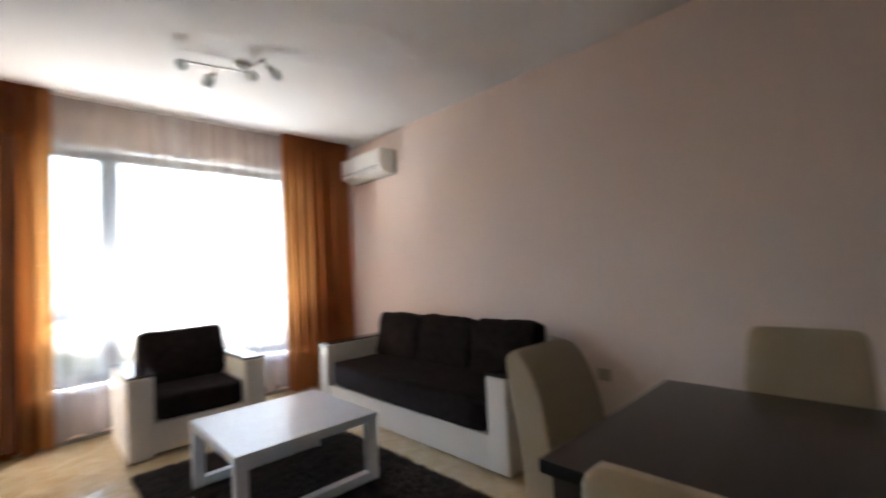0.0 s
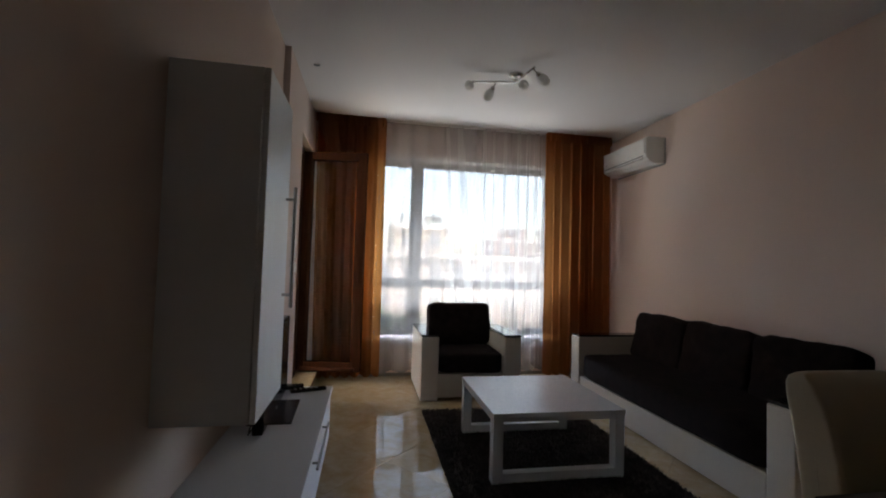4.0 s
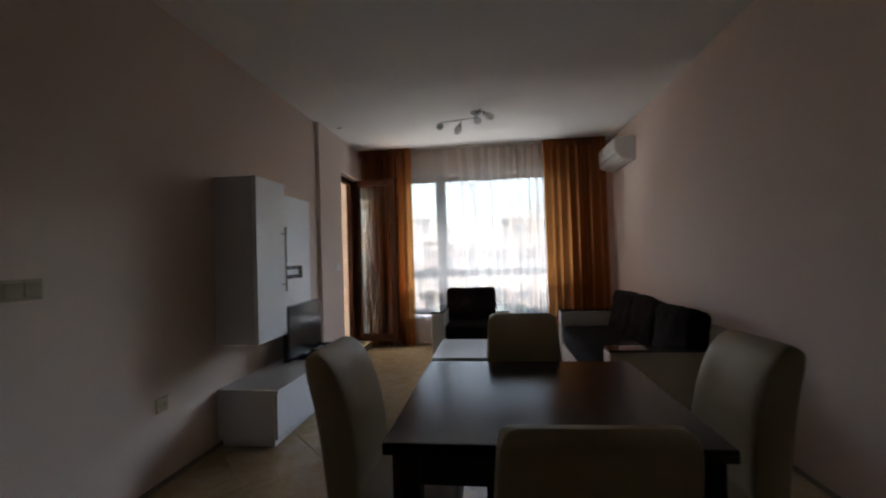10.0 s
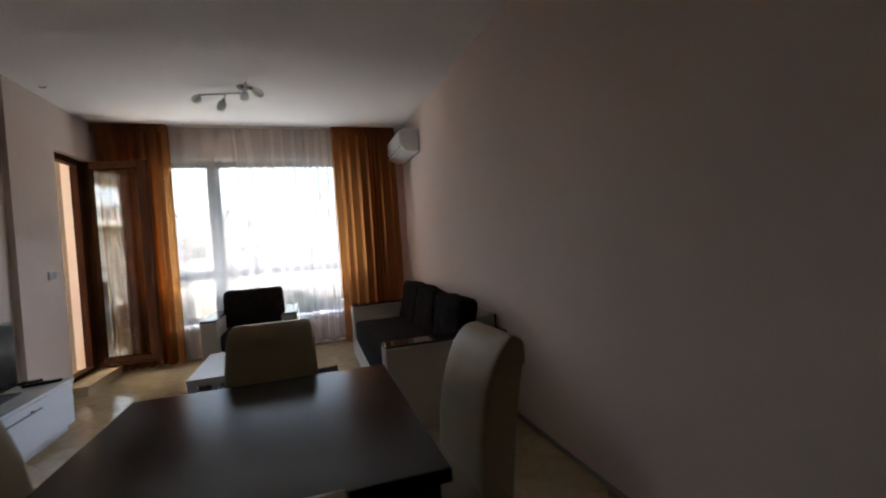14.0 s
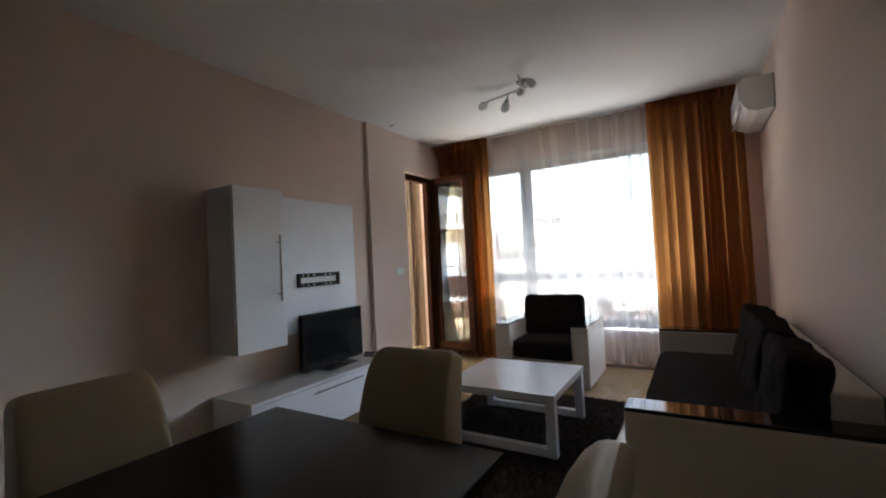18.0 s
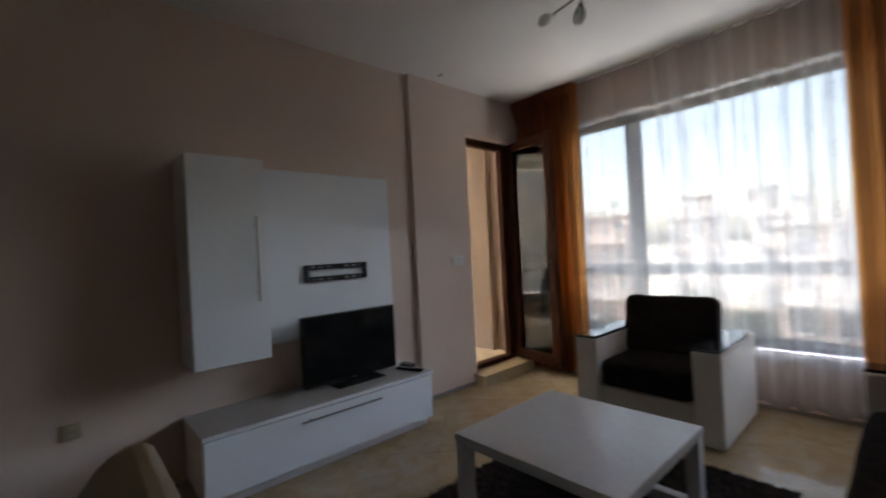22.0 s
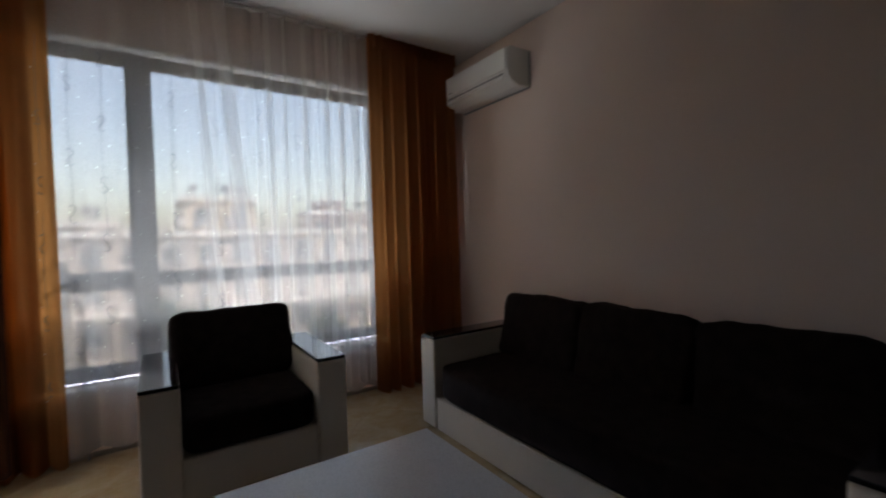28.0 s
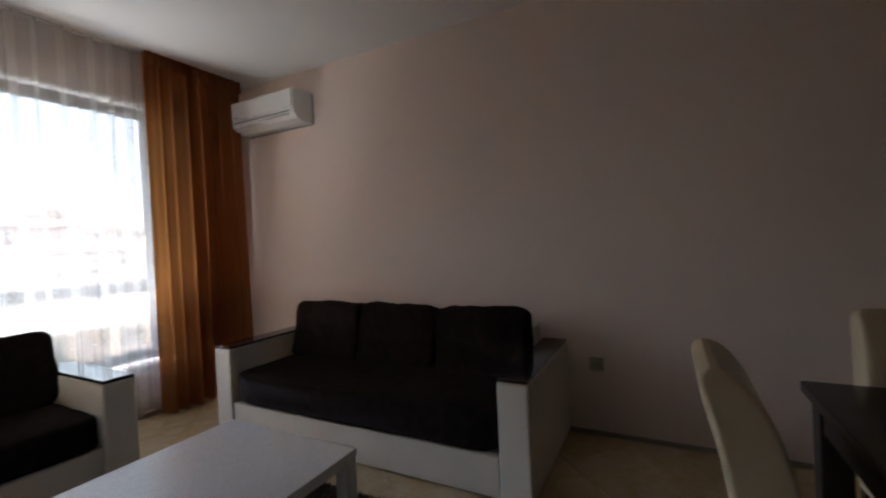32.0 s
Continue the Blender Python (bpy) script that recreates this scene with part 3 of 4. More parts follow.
# ---- curtains ----
def drape(name, x0, x1, y, folds, amp, seed, z0, z1, narrow=0.0, cols=14, rows=26, slope=0.0, lap=0.0):
    """Hanging cloth in folds; narrow: how far the lower part is gathered to its left edge (or right, if negative)."""
    bm = bmesh.new()
    rng = random.Random(seed)
    phase = [rng.uniform(-0.5, 0.5) for _ in range(folds + 2)]
    depth = [rng.uniform(0.6, 1.25) for _ in range(folds + 2)]
    laps = [lap * rng.random() ** 2 for _ in range(folds + 2)]
    wide = [rng.uniform(0.45, 1.7) for _ in range(folds)]
    reach = [sum(wide[:k]) / sum(wide) for k in range(folds + 1)]
    nx = folds * cols
    grid = []
    for j in range(rows + 1):
        v = j / rows
        line = []
        for i in range(nx + 1):
            f = i / cols
            k = int(f)
            u = reach[k] + (reach[min(k + 1, folds)] - reach[k]) * (f - k)
            ph = phase[k] + (phase[k + 1] - phase[k]) * (f - k)
            dp = depth[k] + (depth[k + 1] - depth[k]) * (f - k)
            w = math.sin(2 * math.pi * (f + 0.25 * ph * v)) + 0.25 * math.sin(4 * math.pi * f + 2 * ph)
            a = amp * dp * (0.55 + 0.45 * v) + 0.012 * noise.noise(Vector((u * 5, v * 3, seed)))
            gather = narrow * v ** 1.6
            uu = u * (1 - abs(gather)) + (abs(gather) if gather < 0 else 0)
            lp = laps[k] + (laps[k + 1] - laps[k]) * (f - k)
            line.append(bm.verts.new((x0 + lp * (0.3 + 0.7 * v) * math.sin(4 * math.pi * f) + uu * (x1 - x0) + slope * v + 0.35 * amp * dp * math.cos(2 * math.pi * f) * v, y + a * w, z1 + (z0 - z1) * v + 0.012 * math.sin(2 * math.pi * f) * v)))
        grid.append(line)
    for j in range(rows):
        for i in range(nx):
            bm.faces.new((grid[j][i], grid[j][i + 1], grid[j + 1][i + 1], grid[j + 1][i]))
    return smooth(bm)


cur = thing("curtain", "golden brown satin drape hanging in folds beside the window", "curtain", group="drapes")
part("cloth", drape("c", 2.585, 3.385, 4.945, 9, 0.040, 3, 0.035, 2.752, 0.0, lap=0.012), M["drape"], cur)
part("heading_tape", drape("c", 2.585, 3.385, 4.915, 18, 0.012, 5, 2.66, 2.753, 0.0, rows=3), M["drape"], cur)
cur = thing("curtain", "golden brown satin drape gathered behind the open balcony door", "curtain", group="drapes")
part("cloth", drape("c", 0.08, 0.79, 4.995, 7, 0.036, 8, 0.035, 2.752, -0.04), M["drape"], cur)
# Hidden second layer of cloth, added to stop window light except at the edge.
part("hidden_layer", drape("c", 0.10, 0.685, 5.035, 6, 0.018, 15, 0.04, 2.75, 0.0), M["drape"], cur)
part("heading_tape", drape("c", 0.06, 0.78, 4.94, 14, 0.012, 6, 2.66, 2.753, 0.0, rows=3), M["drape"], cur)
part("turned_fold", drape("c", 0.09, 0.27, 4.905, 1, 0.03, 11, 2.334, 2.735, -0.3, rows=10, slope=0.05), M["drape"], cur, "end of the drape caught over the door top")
sh = thing("sheer_curtain", "white voile curtain with small embroidered scrolls", "curtain")
part("cloth", drape("s", 0.66, 2.72, 5.045, 12, 0.020, 21, 0.06, 2.752, 0.0, cols=16, lap=0.014), M["sheer"], sh)
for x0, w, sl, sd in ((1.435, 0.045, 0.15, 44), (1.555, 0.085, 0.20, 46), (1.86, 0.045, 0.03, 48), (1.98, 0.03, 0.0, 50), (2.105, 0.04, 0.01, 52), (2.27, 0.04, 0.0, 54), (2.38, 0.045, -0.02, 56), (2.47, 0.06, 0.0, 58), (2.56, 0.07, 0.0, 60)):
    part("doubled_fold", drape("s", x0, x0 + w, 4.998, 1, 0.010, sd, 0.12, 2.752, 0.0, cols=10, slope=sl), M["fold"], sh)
rng = random.Random(4)


def scroll(cx, y, cz, s, flip):
    """An S with curled ends, stitched in grey thread."""
    pts = []
    for i in range(21):
        a = -4.2 + 8.4 * i / 20
        r = s * (0.30 + 0.05 * abs(a))
        if a < 0:
            p = (-math.sin(-a) * r * 0.9, s * 0.5 - math.cos(a) * r * 1.4 + s * 0.1)
        else:
            p = (math.sin(a) * r * 0.9, -s * 0.5 + math.cos(a) * r * 1.4 - s * 0.1)
        pts.append((cx + flip * p[0], y, cz + p[1]))
    return tube(pts, 0.0022, 4)


for k, cx in enumerate((0.74, 0.86, 1.00, 1.33, 1.56, 1.82, 2.06, 2.26, 2.40, 2.52, 2.62)):
    part("embroidered_stem", tube([(cx + 0.006 * math.sin(j * 1.3 + k), 4.992, 0.42 + j * 0.19) for j in range(11)], 0.0011, 4), M["stitch"], sh)
    for j in range(6):
        zz = 0.48 + j * 0.36 + 0.17 * (k % 2) + rng.uniform(-0.04, 0.04)
        if zz < 2.3:
            part("embroidered_scroll", scroll(cx, 4.990, zz, rng.uniform(0.030, 0.042), 1 if rng.random() < 0.6 else -1), M["stitch"], sh)
beads = bmesh.new()
for k in range(16):
    for j in range(15):
        bmesh.ops.create_icosphere(beads, subdivisions=1, radius=0.0035, matrix=pose(0.72 + k * 0.125 + 0.06 * (j % 2), 4.998, 0.40 + j * 0.125))
tagged(part("beads", beads, M["whitep"], sh, "small white beads sewn on the voile"), "small white beads sewn on the voile", kind="stuff")
track = thing("curtain_track", "white plastic curtain track along the ceiling", "curtain track")
part("rail", box(0.06, 4.995, 2.744, 3.50, 5.02, 2.7545, 0.002), M["whitep"], track)

# ---- folding clothes rack behind the voile ----
rack = thing("drying_rack", "white wire clothes rack folded against the window wall", "drying rack")
hoop = [(0.42, 5.085, 0.0), (0.42, 5.085, 0.86), (0.44, 5.085, 0.905), (0.48, 5.085, 0.925), (0.81, 5.085, 0.925), (0.85, 5.085, 0.905), (0.868, 5.085, 0.86), (0.868, 5.085, 0.0)]
part("hoop", tube(hoop, 0.008), M["greyp"], rack)
for i in range(6):
    part("rod", tube([(0.424, 5.085, 0.25 + i * 0.115), (0.864, 5.085, 0.25 + i * 0.115)], 0.004, 8), M["greyp"], rack)


# ---- television wall ----
stand = thing("tv_stand", "low white laminate television stand with one wide drawer", "tv stand", pose(0, 1.88, 0))
SL = 1.495
part("plinth", box(0.02, 0.03, 0, 0.395, SL - 0.03, 0.05, 0.002), M["lam_white"], stand)
for bx in (box(0.004, 0, 0.05, 0.41, 0.018, 0.365), box(0.004, SL - 0.018, 0.05, 0.41, SL, 0.365)):
    part("side_panel", bx, M["lam_white"], stand)
part("bottom_panel", box(0.004, 0.018, 0.05, 0.41, SL - 0.018, 0.068), M["lam_white"], stand)
part("back_panel", box(0.004, 0.018, 0.068, 0.016, SL - 0.018, 0.365), M["lam_white"], stand)
part("top", box(0.004, -0.004, 0.365, 0.442, SL + 0.004, 0.388, 0.003), M["lam_white"], stand)
dr = part("drawer", box(0.412, 0.004, 0.056, 0.431, SL - 0.004, 0.358, 0.003), M["lam_white"], stand)
part("handle", join(tube([(0.458, 0.50, 0.312), (0.458, 1.04, 0.312)], 0.006), tube([(0.431, 0.56, 0.312), (0.458, 0.56, 0.312)], 0.005, 8), tube([(0.431, 0.98, 0.312), (0.458, 0.98, 0.312)], 0.005, 8)), M["bar_steel"], dr, "long steel bar handle")

cab = thing("wall_cabinet", "tall white wall cabinet with one door", "cabinet", pose(0, 1.885, 0.688))
for bx in (box(0.003, 0, 0, 0.288, 0.018, 1.147), box(0.003, 0.382, 0, 0.288, 0.40, 1.147)):
    part("side_panel", bx, M["lam_white"], cab)
part("bottom_panel", box(0.003, 0.018, 0, 0.288, 0.382, 0.018), M["lam_white"], cab)
part("top_panel", box(0.003, 0.018, 1.129, 0.288, 0.382, 1.147), M["lam_white"], cab)
part("back_panel", box(0.003, 0.018, 0.018, 0.014, 0.382, 1.129), M["lam_white"], cab)
cd = part("door", box(0.290, 0.001, 0.001, 0.309, 0.399, 1.146, 0.003), M["lam_white"], cab)
part("handle", join(tube([(0.344, 0.335, 0.335), (0.344, 0.335, 0.815)], 0.007), tube([(0.309, 0.335, 0.385), (0.344, 0.335, 0.385)], 0.006, 8), tube([(0.309, 0.335, 0.765), (0.344, 0.335, 0.765)], 0.006, 8)), M["chrome"], cd, "long steel bar handle")

panel = thing("wall_panel", "glossy white back panel on the wall", "wall panel")
part("board", box(0.003, 2.36, 0.705, 0.028, 3.345, 1.845, 0.003), M["lacquer"], panel)
mount = thing("tv_bracket", "black slotted metal television bracket, empty", "tv bracket", pose(0.028, 2.622, 1.085))
part("end_plate", box(0, 0, 0, 0.026, 0.028, 0.118, 0.004), M["blackm"], mount)
part("end_plate", box(0, 0.458, 0, 0.026, 0.486, 0.118, 0.004), M["blackm"], mount)
for z in (0.0, 0.083):
    segs = [box(0.002, 0.028, z, 0.020, 0.458, z + 0.010, 0.001, 1), box(0.002, 0.028, z + 0.022, 0.020, 0.458, z + 0.034, 0.001, 1)]
    for y0, y1 in ((0.028, 0.050), (0.085, 0.095), (0.145, 0.160), (0.21, 0.30), (0.345, 0.355), (0.405, 0.415), (0.44, 0.458)):
        segs.append(box(0.002, y0, z + 0.0101, 0.020, y1, z + 0.0219, 0, 1))
    part("slotted_rail", join(*segs), M["blackm"], mount)

tv = thing("television", "black flat television, switched off, on the white stand", "television", pose(-0.015, 2.515, 0.388, 0, 0, 2))
part("bezel", join(box(0.165, 0, 0.020, 0.212, 0.727, 0.480, 0.004), box(0.135, 0.14, 0.09, 0.165, 0.587, 0.40, 0.012)), M["blackp"], tv)
part("screen", box(0.2125, 0.012, 0.036, 0.2145, 0.715, 0.468, 0), M["screen"], tv)
part("badge", box(0.2125, 0.345, 0.0255, 0.2135, 0.382, 0.0305, 0), M["greyp"], tv)
part("neck", box(0.178, 0.31, 0.010, 0.205, 0.417, 0.06, 0.003), M["blackp"], tv)
part("foot", box(0.10, 0.18, 0.0, 0.315, 0.55, 0.012, 0.004), M["blackp"], tv)
rem = thing("remote_control", "black remote control on the white stand", "remote control", pose(0.30, 3.27, 0.388, 0, 0, 18))
part("shell", box(-0.11, -0.024, 0, 0.11, 0.024, 0.020, 0.008, 3), M["blackp"], rem)
for i in range(5):
    for j in range(3):
        part("button", box(-0.085 + i * 0.032, -0.015 + j * 0.012, 0.0195, -0.072 + i * 0.032, -0.007 + j * 0.012, 0.0225, 0.001, 1), M["greyp"], rem)
boxy = thing("receiver_box", "small dark receiver box at the end of the stand", "receiver", pose(0.20, 3.33, 0.388, 0, 0, 6))
part("case", box(-0.06, -0.03, 0.0, 0.06, 0.03, 0.025, 0.004), M["blackp"], boxy)
part("front_strip", box(0.0605, -0.026, 0.004, 0.063, 0.026, 0.021, 0.001, 1), M["blackp"], boxy)


cable = thing("television_cable", "black cable lying behind the television", "cable")
part("cord", tube([(0.135, 2.60, 0.45), (0.125, 2.57, 0.41), (0.12, 2.58, 0.393), (0.122, 2.68, 0.393), (0.118, 2.80, 0.393)], 0.004, 6), M["blackp"], cable)


# ---- sockets and switches ----
def plate(name, label, cat, m, gangs, rocker, plastic="beigep"):
    th = thing(name, label, cat, m)
    w = 0.072 * gangs + 0.010
    part("frame", box(-w / 2, -0.001, -0.041, w / 2, 0.009, 0.041, 0.003), M[plastic], th)
    for g in range(gangs):
        c = (g - (gangs - 1) / 2) * 0.072
        if rocker:
            part("rocker", moved(box(c - 0.030, 0.009, -0.030, c + 0.030, 0.0135, 0.030, 0.003), pose(0, 0, 0, 1.5)), M[plastic], th)
        else:
            ring = turned([(0.0225, 0.0), (0.0225, 0.004), (0.020, 0.004), (0.019, 0.0005)], 20)
            part("socket_well", moved(ring, pose(c, 0.009, 0, -90)), M[plastic], th)
            for dx in (-0.0095, 0.0095):
                part("pin_hole", moved(turned([(0.0028, 0), (0.0028, 0.0006)], 8), pose(c + dx, 0.0097, 0, -90)), M["blackp"], th)
    return th


WEST, EAST = -90, 90
plate("socket", "beige plastic socket low on the wall", "socket", pose(0.0, 1.402, 0.456, 0, 0, WEST), 1, False)
plate("socket", "beige wall socket beside the sofa", "socket", pose(XR, 1.965, 0.444, 0, 0, EAST), 1, False)
plate("light_switch", "white double light switch beside the balcony door", "switch", pose(0.045, 4.068, 1.158, 0, 0, WEST), 2, True, "whitep")
plate("light_switch", "beige double light switch on the painted wall", "switch", pose(0.10, 0.61, 1.168, 0, 0, WEST), 2, True)
stub = thing("cable_stub", "short grey cable end at the ceiling edge", "cable")
part("cable", tube([(0.17, 3.83, 2.745), (0.185, 3.835, 2.741), (0.205, 3.845, 2.746), (0.21, 3.85, 2.7545)], 0.006, 8), M["greyp"], stub)

# ---- air conditioner ----
acu = thing("air_conditioner", "white split air conditioner high on the wall", "air conditioner", pose(XR, 4.188, 2.285))
prof = [(0.0, 0.01), (-0.11, 0.0), (-0.17, 0.022), (-0.205, 0.065), (-0.215, 0.11), (-0.21, 0.25), (-0.19, 0.268), (0.0, 0.27)]
bm = bmesh.new()
a = [bm.verts.new((x, 0.0, z)) for x, z in prof]
b = [bm.verts.new((x, 0.775, z)) for x, z in prof]
for i in range(len(prof)):
    k = (i + 1) % len(prof)
    bm.faces.new((a[i], a[k], b[k], b[i]))
bm.faces.new(a[::-1])
bm.faces.new(b)
bmesh.ops.recalc_face_normals(bm, faces=bm.faces[:])
bmesh.ops.bevel(bm, geom=bm.edges[:], offset=0.006, segments=2, profile=0.5, affect="EDGES")
part("casing", bm, M["whitep"], acu)
part("front_cover", box(-0.2245, 0.012, 0.098, -0.214, 0.763, 0.252, 0.004), M["whitep"], acu)
part("air_slot", moved(box(-0.004, 0.05, -0.006, 0.004, 0.725, 0.006, 0.002, 1), pose(-0.210, 0, 0.080, 0, 20)), M["greyp"], acu)
part("louver", moved(box(-0.004, 0.05, -0.040, 0.004, 0.725, 0.0, 0.002), pose(-0.199, 0, 0.066, 0, 38)), M["whitep"], acu)
part("wall_plate", box(-0.006, -0.012, -0.004, 0.0, 0.787, 0.262, 0.001, 1), M["greyp"], acu)
part("badge", box(-0.2255, 0.66, 0.115, -0.2243, 0.70, 0.123, 0), M["greyp"], acu)

# ---- ceiling spot lamp ----
lamp = thing("ceiling_lamp", "steel ceiling lamp with angled bars and four frosted shades", "ceiling lamp", group="ceiling lamps")
part("canopy", moved(turned([(0.058, 0.0), (0.056, -0.012), (0.040, -0.026), (0.012, -0.030)], 28), pose(1.755, 3.640, H - 0.0005)), M["chrome"], lamp)
part("stem", tube([(1.755, 3.640, H - 0.028), (1.755, 3.640, 2.693)], 0.008), M["chrome"], lamp)
part("bar", tube([(1.372, 3.731, 2.695), (1.790, 3.632, 2.695)], 0.008), M["chrome"], lamp)
part("bar", tube([(1.748, 3.660, 2.695), (1.807, 3.378, 2.700)], 0.008), M["chrome"], lamp)
spots = ((1.39, 3.727, (-0.15, -0.80, -0.58)), (1.60, 3.677, (-0.40, 0.35, -0.85)), (1.768, 3.610, (0.05, -0.80, -0.60)), (1.803, 3.392, (0.80, 0.15, -0.58)))
for x, y, way in spots:
    m = Matrix.Translation((x, y, 2.690)) @ Vector(way).to_track_quat("-Z", "Y").to_matrix().to_4x4()
    holder = part("spot_holder", moved(join(tube([(0, 0, 0.004), (0, 0, -0.040)], 0.006, 8), moved(turned([(0.010, 0), (0.017, -0.012), (0.019, -0.045)], 18), pose(0, 0, -0.035))), m), M["chrome"], lamp)
    part("shade", smooth(moved(turned([(0.019, -0.062), (0.030, -0.080), (0.037, -0.105), (0.036, -0.130), (0.027, -0.152), (0.014, -0.160)], 22), m)), M["frost"], holder, "frosted white glass shade")
copy_thing(lamp, pose(0.148, -2.54, 0))

# ---- sofa ----
sofa = thing("sofa", "three-seat sofa, white leatherette frame with dark brown cushions", "sofa", pose(2.635, 2.133, 0))
SD, SY = 0.875, 2.217
part("base", box(0.035, 0.155, 0.012, SD - 0.02, SY - 0.155, 0.205, 0.012, 3), M["leather_white"], sofa)
part("storage_drawer_front", box(0.010, 0.160, 0.010, 0.036, SY - 0.160, 0.212, 0.008, 3), M["leather_white"], sofa)
part("back_frame", box(SD - 0.165, 0.175, 0.10, SD - 0.010, SY - 0.175, 0.690, 0.02, 4), M["leather_white"], sofa)
# Dark strip set where only the shaded gap to the wall shows.
part("gap_strip", box(SD - 0.008, 0.18, 0.10, SD - 0.001, SY - 0.18, 0.676, 0.002), M["wenge"], sofa, "thin dark strip for the shaded gap along the wall")
for y0 in (0.0, SY - 0.155):
    arm = part("armrest", box(0, y0, 0.015, SD, y0 + 0.155, 0.572, 0.012, 3), M["leather_white"], sofa)
    part("arm_top", box(0.004, y0 + 0.004, 0.5725, SD - 0.004, y0 + 0.151, 0.590, 0.004), M["gloss"], arm, "glossy dark arm top")
part("seat_cushion", smooth(cushion(0.006, 0.158, 0.208, SD - 0.20, SY - 0.158, 0.425, 12, 15, 0.006, 1)), M["brown"], sofa)
cw = (SY - 0.31 - 0.02) / 3
for i in range(3):
    y0 = 0.165 + i * cw
    bmc = smooth(cushion(-0.085, y0 + 0.004, 0.0, 0.085, y0 + cw - 0.004, 0.425, 9, 20, 0.024, 10 + i))
    part("back_cushion", moved(bmc, pose(SD - 0.285, 0, 0.392, 0, 11)), M["brown"], sofa)
for x in (0.06, SD - 0.1):
    for y in (0.05, SY - 0.09):
        part("foot", box(x, y, 0, x + 0.04, y + 0.04, 0.032, 0.004, 1), M["blackp"], sofa)

# ---- armchair ----
AW, AD = 0.924, 0.80
chair = thing("armchair", "white leatherette armchair with dark brown cushions and glossy arm tops", "armchair", pose(1.133, 4.175, 0))
part("base", box(0.15, 0.03, 0.03, AW - 0.15, AD - 0.02, 0.245, 0.012, 3), M["leather_white"], chair)
part("back_frame", box(0.10, AD - 0.13, 0.10, AW - 0.10, AD, 0.57, 0.025, 4), M["leather_white"], chair)
for x0 in (0.0, AW - 0.158):
    arm = part("armrest", box(x0, 0, 0.015, x0 + 0.158, AD - 0.03, 0.572, 0.012, 3), M["leather_white"], chair)
    part("arm_top", box(x0 + 0.004, 0.004, 0.5725, x0 + 0.154, AD - 0.06, 0.592, 0.004), M["gloss"], arm, "glossy dark arm top")
part("seat_cushion", smooth(cushion(0.160, 0.012, 0.245, AW - 0.160, AD - 0.17, 0.425, 10, 13, 0.006, 31)), M["brown"], chair)
part("back_cushion", smooth(moved(cushion(0.132, -0.085, 0.0, AW - 0.152, 0.085, 0.430, 9, 16, 0.012, 37), pose(0, AD - 0.25, 0.400, -9))), M["brown"], chair)
for x in (0.05, AW - 0.09):
    for y in (0.05, AD - 0.09):
        part("foot", box(x, y, 0, x + 0.04, y + 0.04, 0.032, 0.004, 1), M["blackp"], chair)

# ---- coffee table ----
ct = thing("coffee_table", "square white lacquered coffee table on two frame legs", "coffee table", pose(1.352, 2.727, 0.013))
TW, TD, TH = 0.802, 0.785, 0.387
part("top", box(0, 0, TH - 0.030, TW, TD, TH, 0.003), M["lacquer"], ct)
for y0 in (0.004, TD - 0.064):
    for x0 in (0.003, TW - 0.063):
        part("leg", box(x0, y0, 0.0, x0 + 0.060, y0 + 0.060, TH - 0.030, 0.003), M["lacquer"], ct)
    part("floor_bar", box(0.063, y0 + 0.004, 0.001, TW - 0.063, y0 + 0.056, 0.055, 0.003), M["lacquer"], ct)
    part("apron", box(0.063, y0 + 0.006, TH - 0.052, TW - 0.063, y0 + 0.03, TH - 0.030, 0.002), M["lacquer"], ct)
for x0 in (0.006, TW - 0.03):
    part("apron", box(x0, 0.064, TH - 0.052, x0 + 0.024, TD - 0.064, TH - 0.030, 0.002), M["lacquer"], ct)

# ---- rug ----
rug = thing("rug", "dark brown shaggy rug on the tiles", "rug")
RX0, RY0, RX1, RY1 = 1.125, 2.02, 2.415, 3.955
part("backing", box(RX0, RY0, 0.0005, RX1, RY1, 0.010, 0.003), M["rug"], rug)
rng = random.Random(12)
verts, faces = [], []
for _ in range(42000):
    x, y = rng.uniform(RX0 - 0.004, RX1 + 0.004), rng.uniform(RY0 - 0.004, RY1 + 0.004)
    a, h, w = rng.uniform(0, 6.283), rng.uniform(0.012, 0.024), rng.uniform(0.0022, 0.0045)
    lx, ly = rng.uniform(-0.012, 0.012), rng.uniform(-0.012, 0.012)
    dx, dy = w * math.cos(a), w * math.sin(a)
    k = len(verts)
    verts += [(x - dx, y - dy, 0.009), (x + dx, y + dy, 0.009), (x + lx, y + ly, 0.009 + h)]
    faces.append((k, k + 1, k + 2))
me = bpy.data.meshes.new("pile")
me.from_pydata(verts, [], faces)
me.materials.append(M["rug"])
pile = new("shag", me)
pile.parent = rug
pile["kind"] = "stuff"

# ---- dining table ----
dt = thing("dining_table", "square dark wenge dining table", "dining table", pose(1.577, 0.322, 0))
DW, DD = 0.903, 0.884
part("tabletop", box(0, 0, 0.716, DW, DD, 0.750, 0.004), M["wenge_top"], dt)
for x0 in (0.022, DW - 0.097):
    for y0 in (0.022, DD - 0.097):
        part("leg", box(x0, y0, 0, x0 + 0.075, y0 + 0.075, 0.716, 0.004), M["wenge"], dt)
for y0 in (0.03, DD - 0.052):
    part("apron", box(0.097, y0, 0.625, DW - 0.097, y0 + 0.022, 0.716, 0.002), M["wenge"], dt)
for x0 in (0.03, DW - 0.052):
    part("apron", box(x0, 0.097, 0.625, x0 + 0.022, DD - 0.097, 0.716, 0.002), M["wenge"], dt)

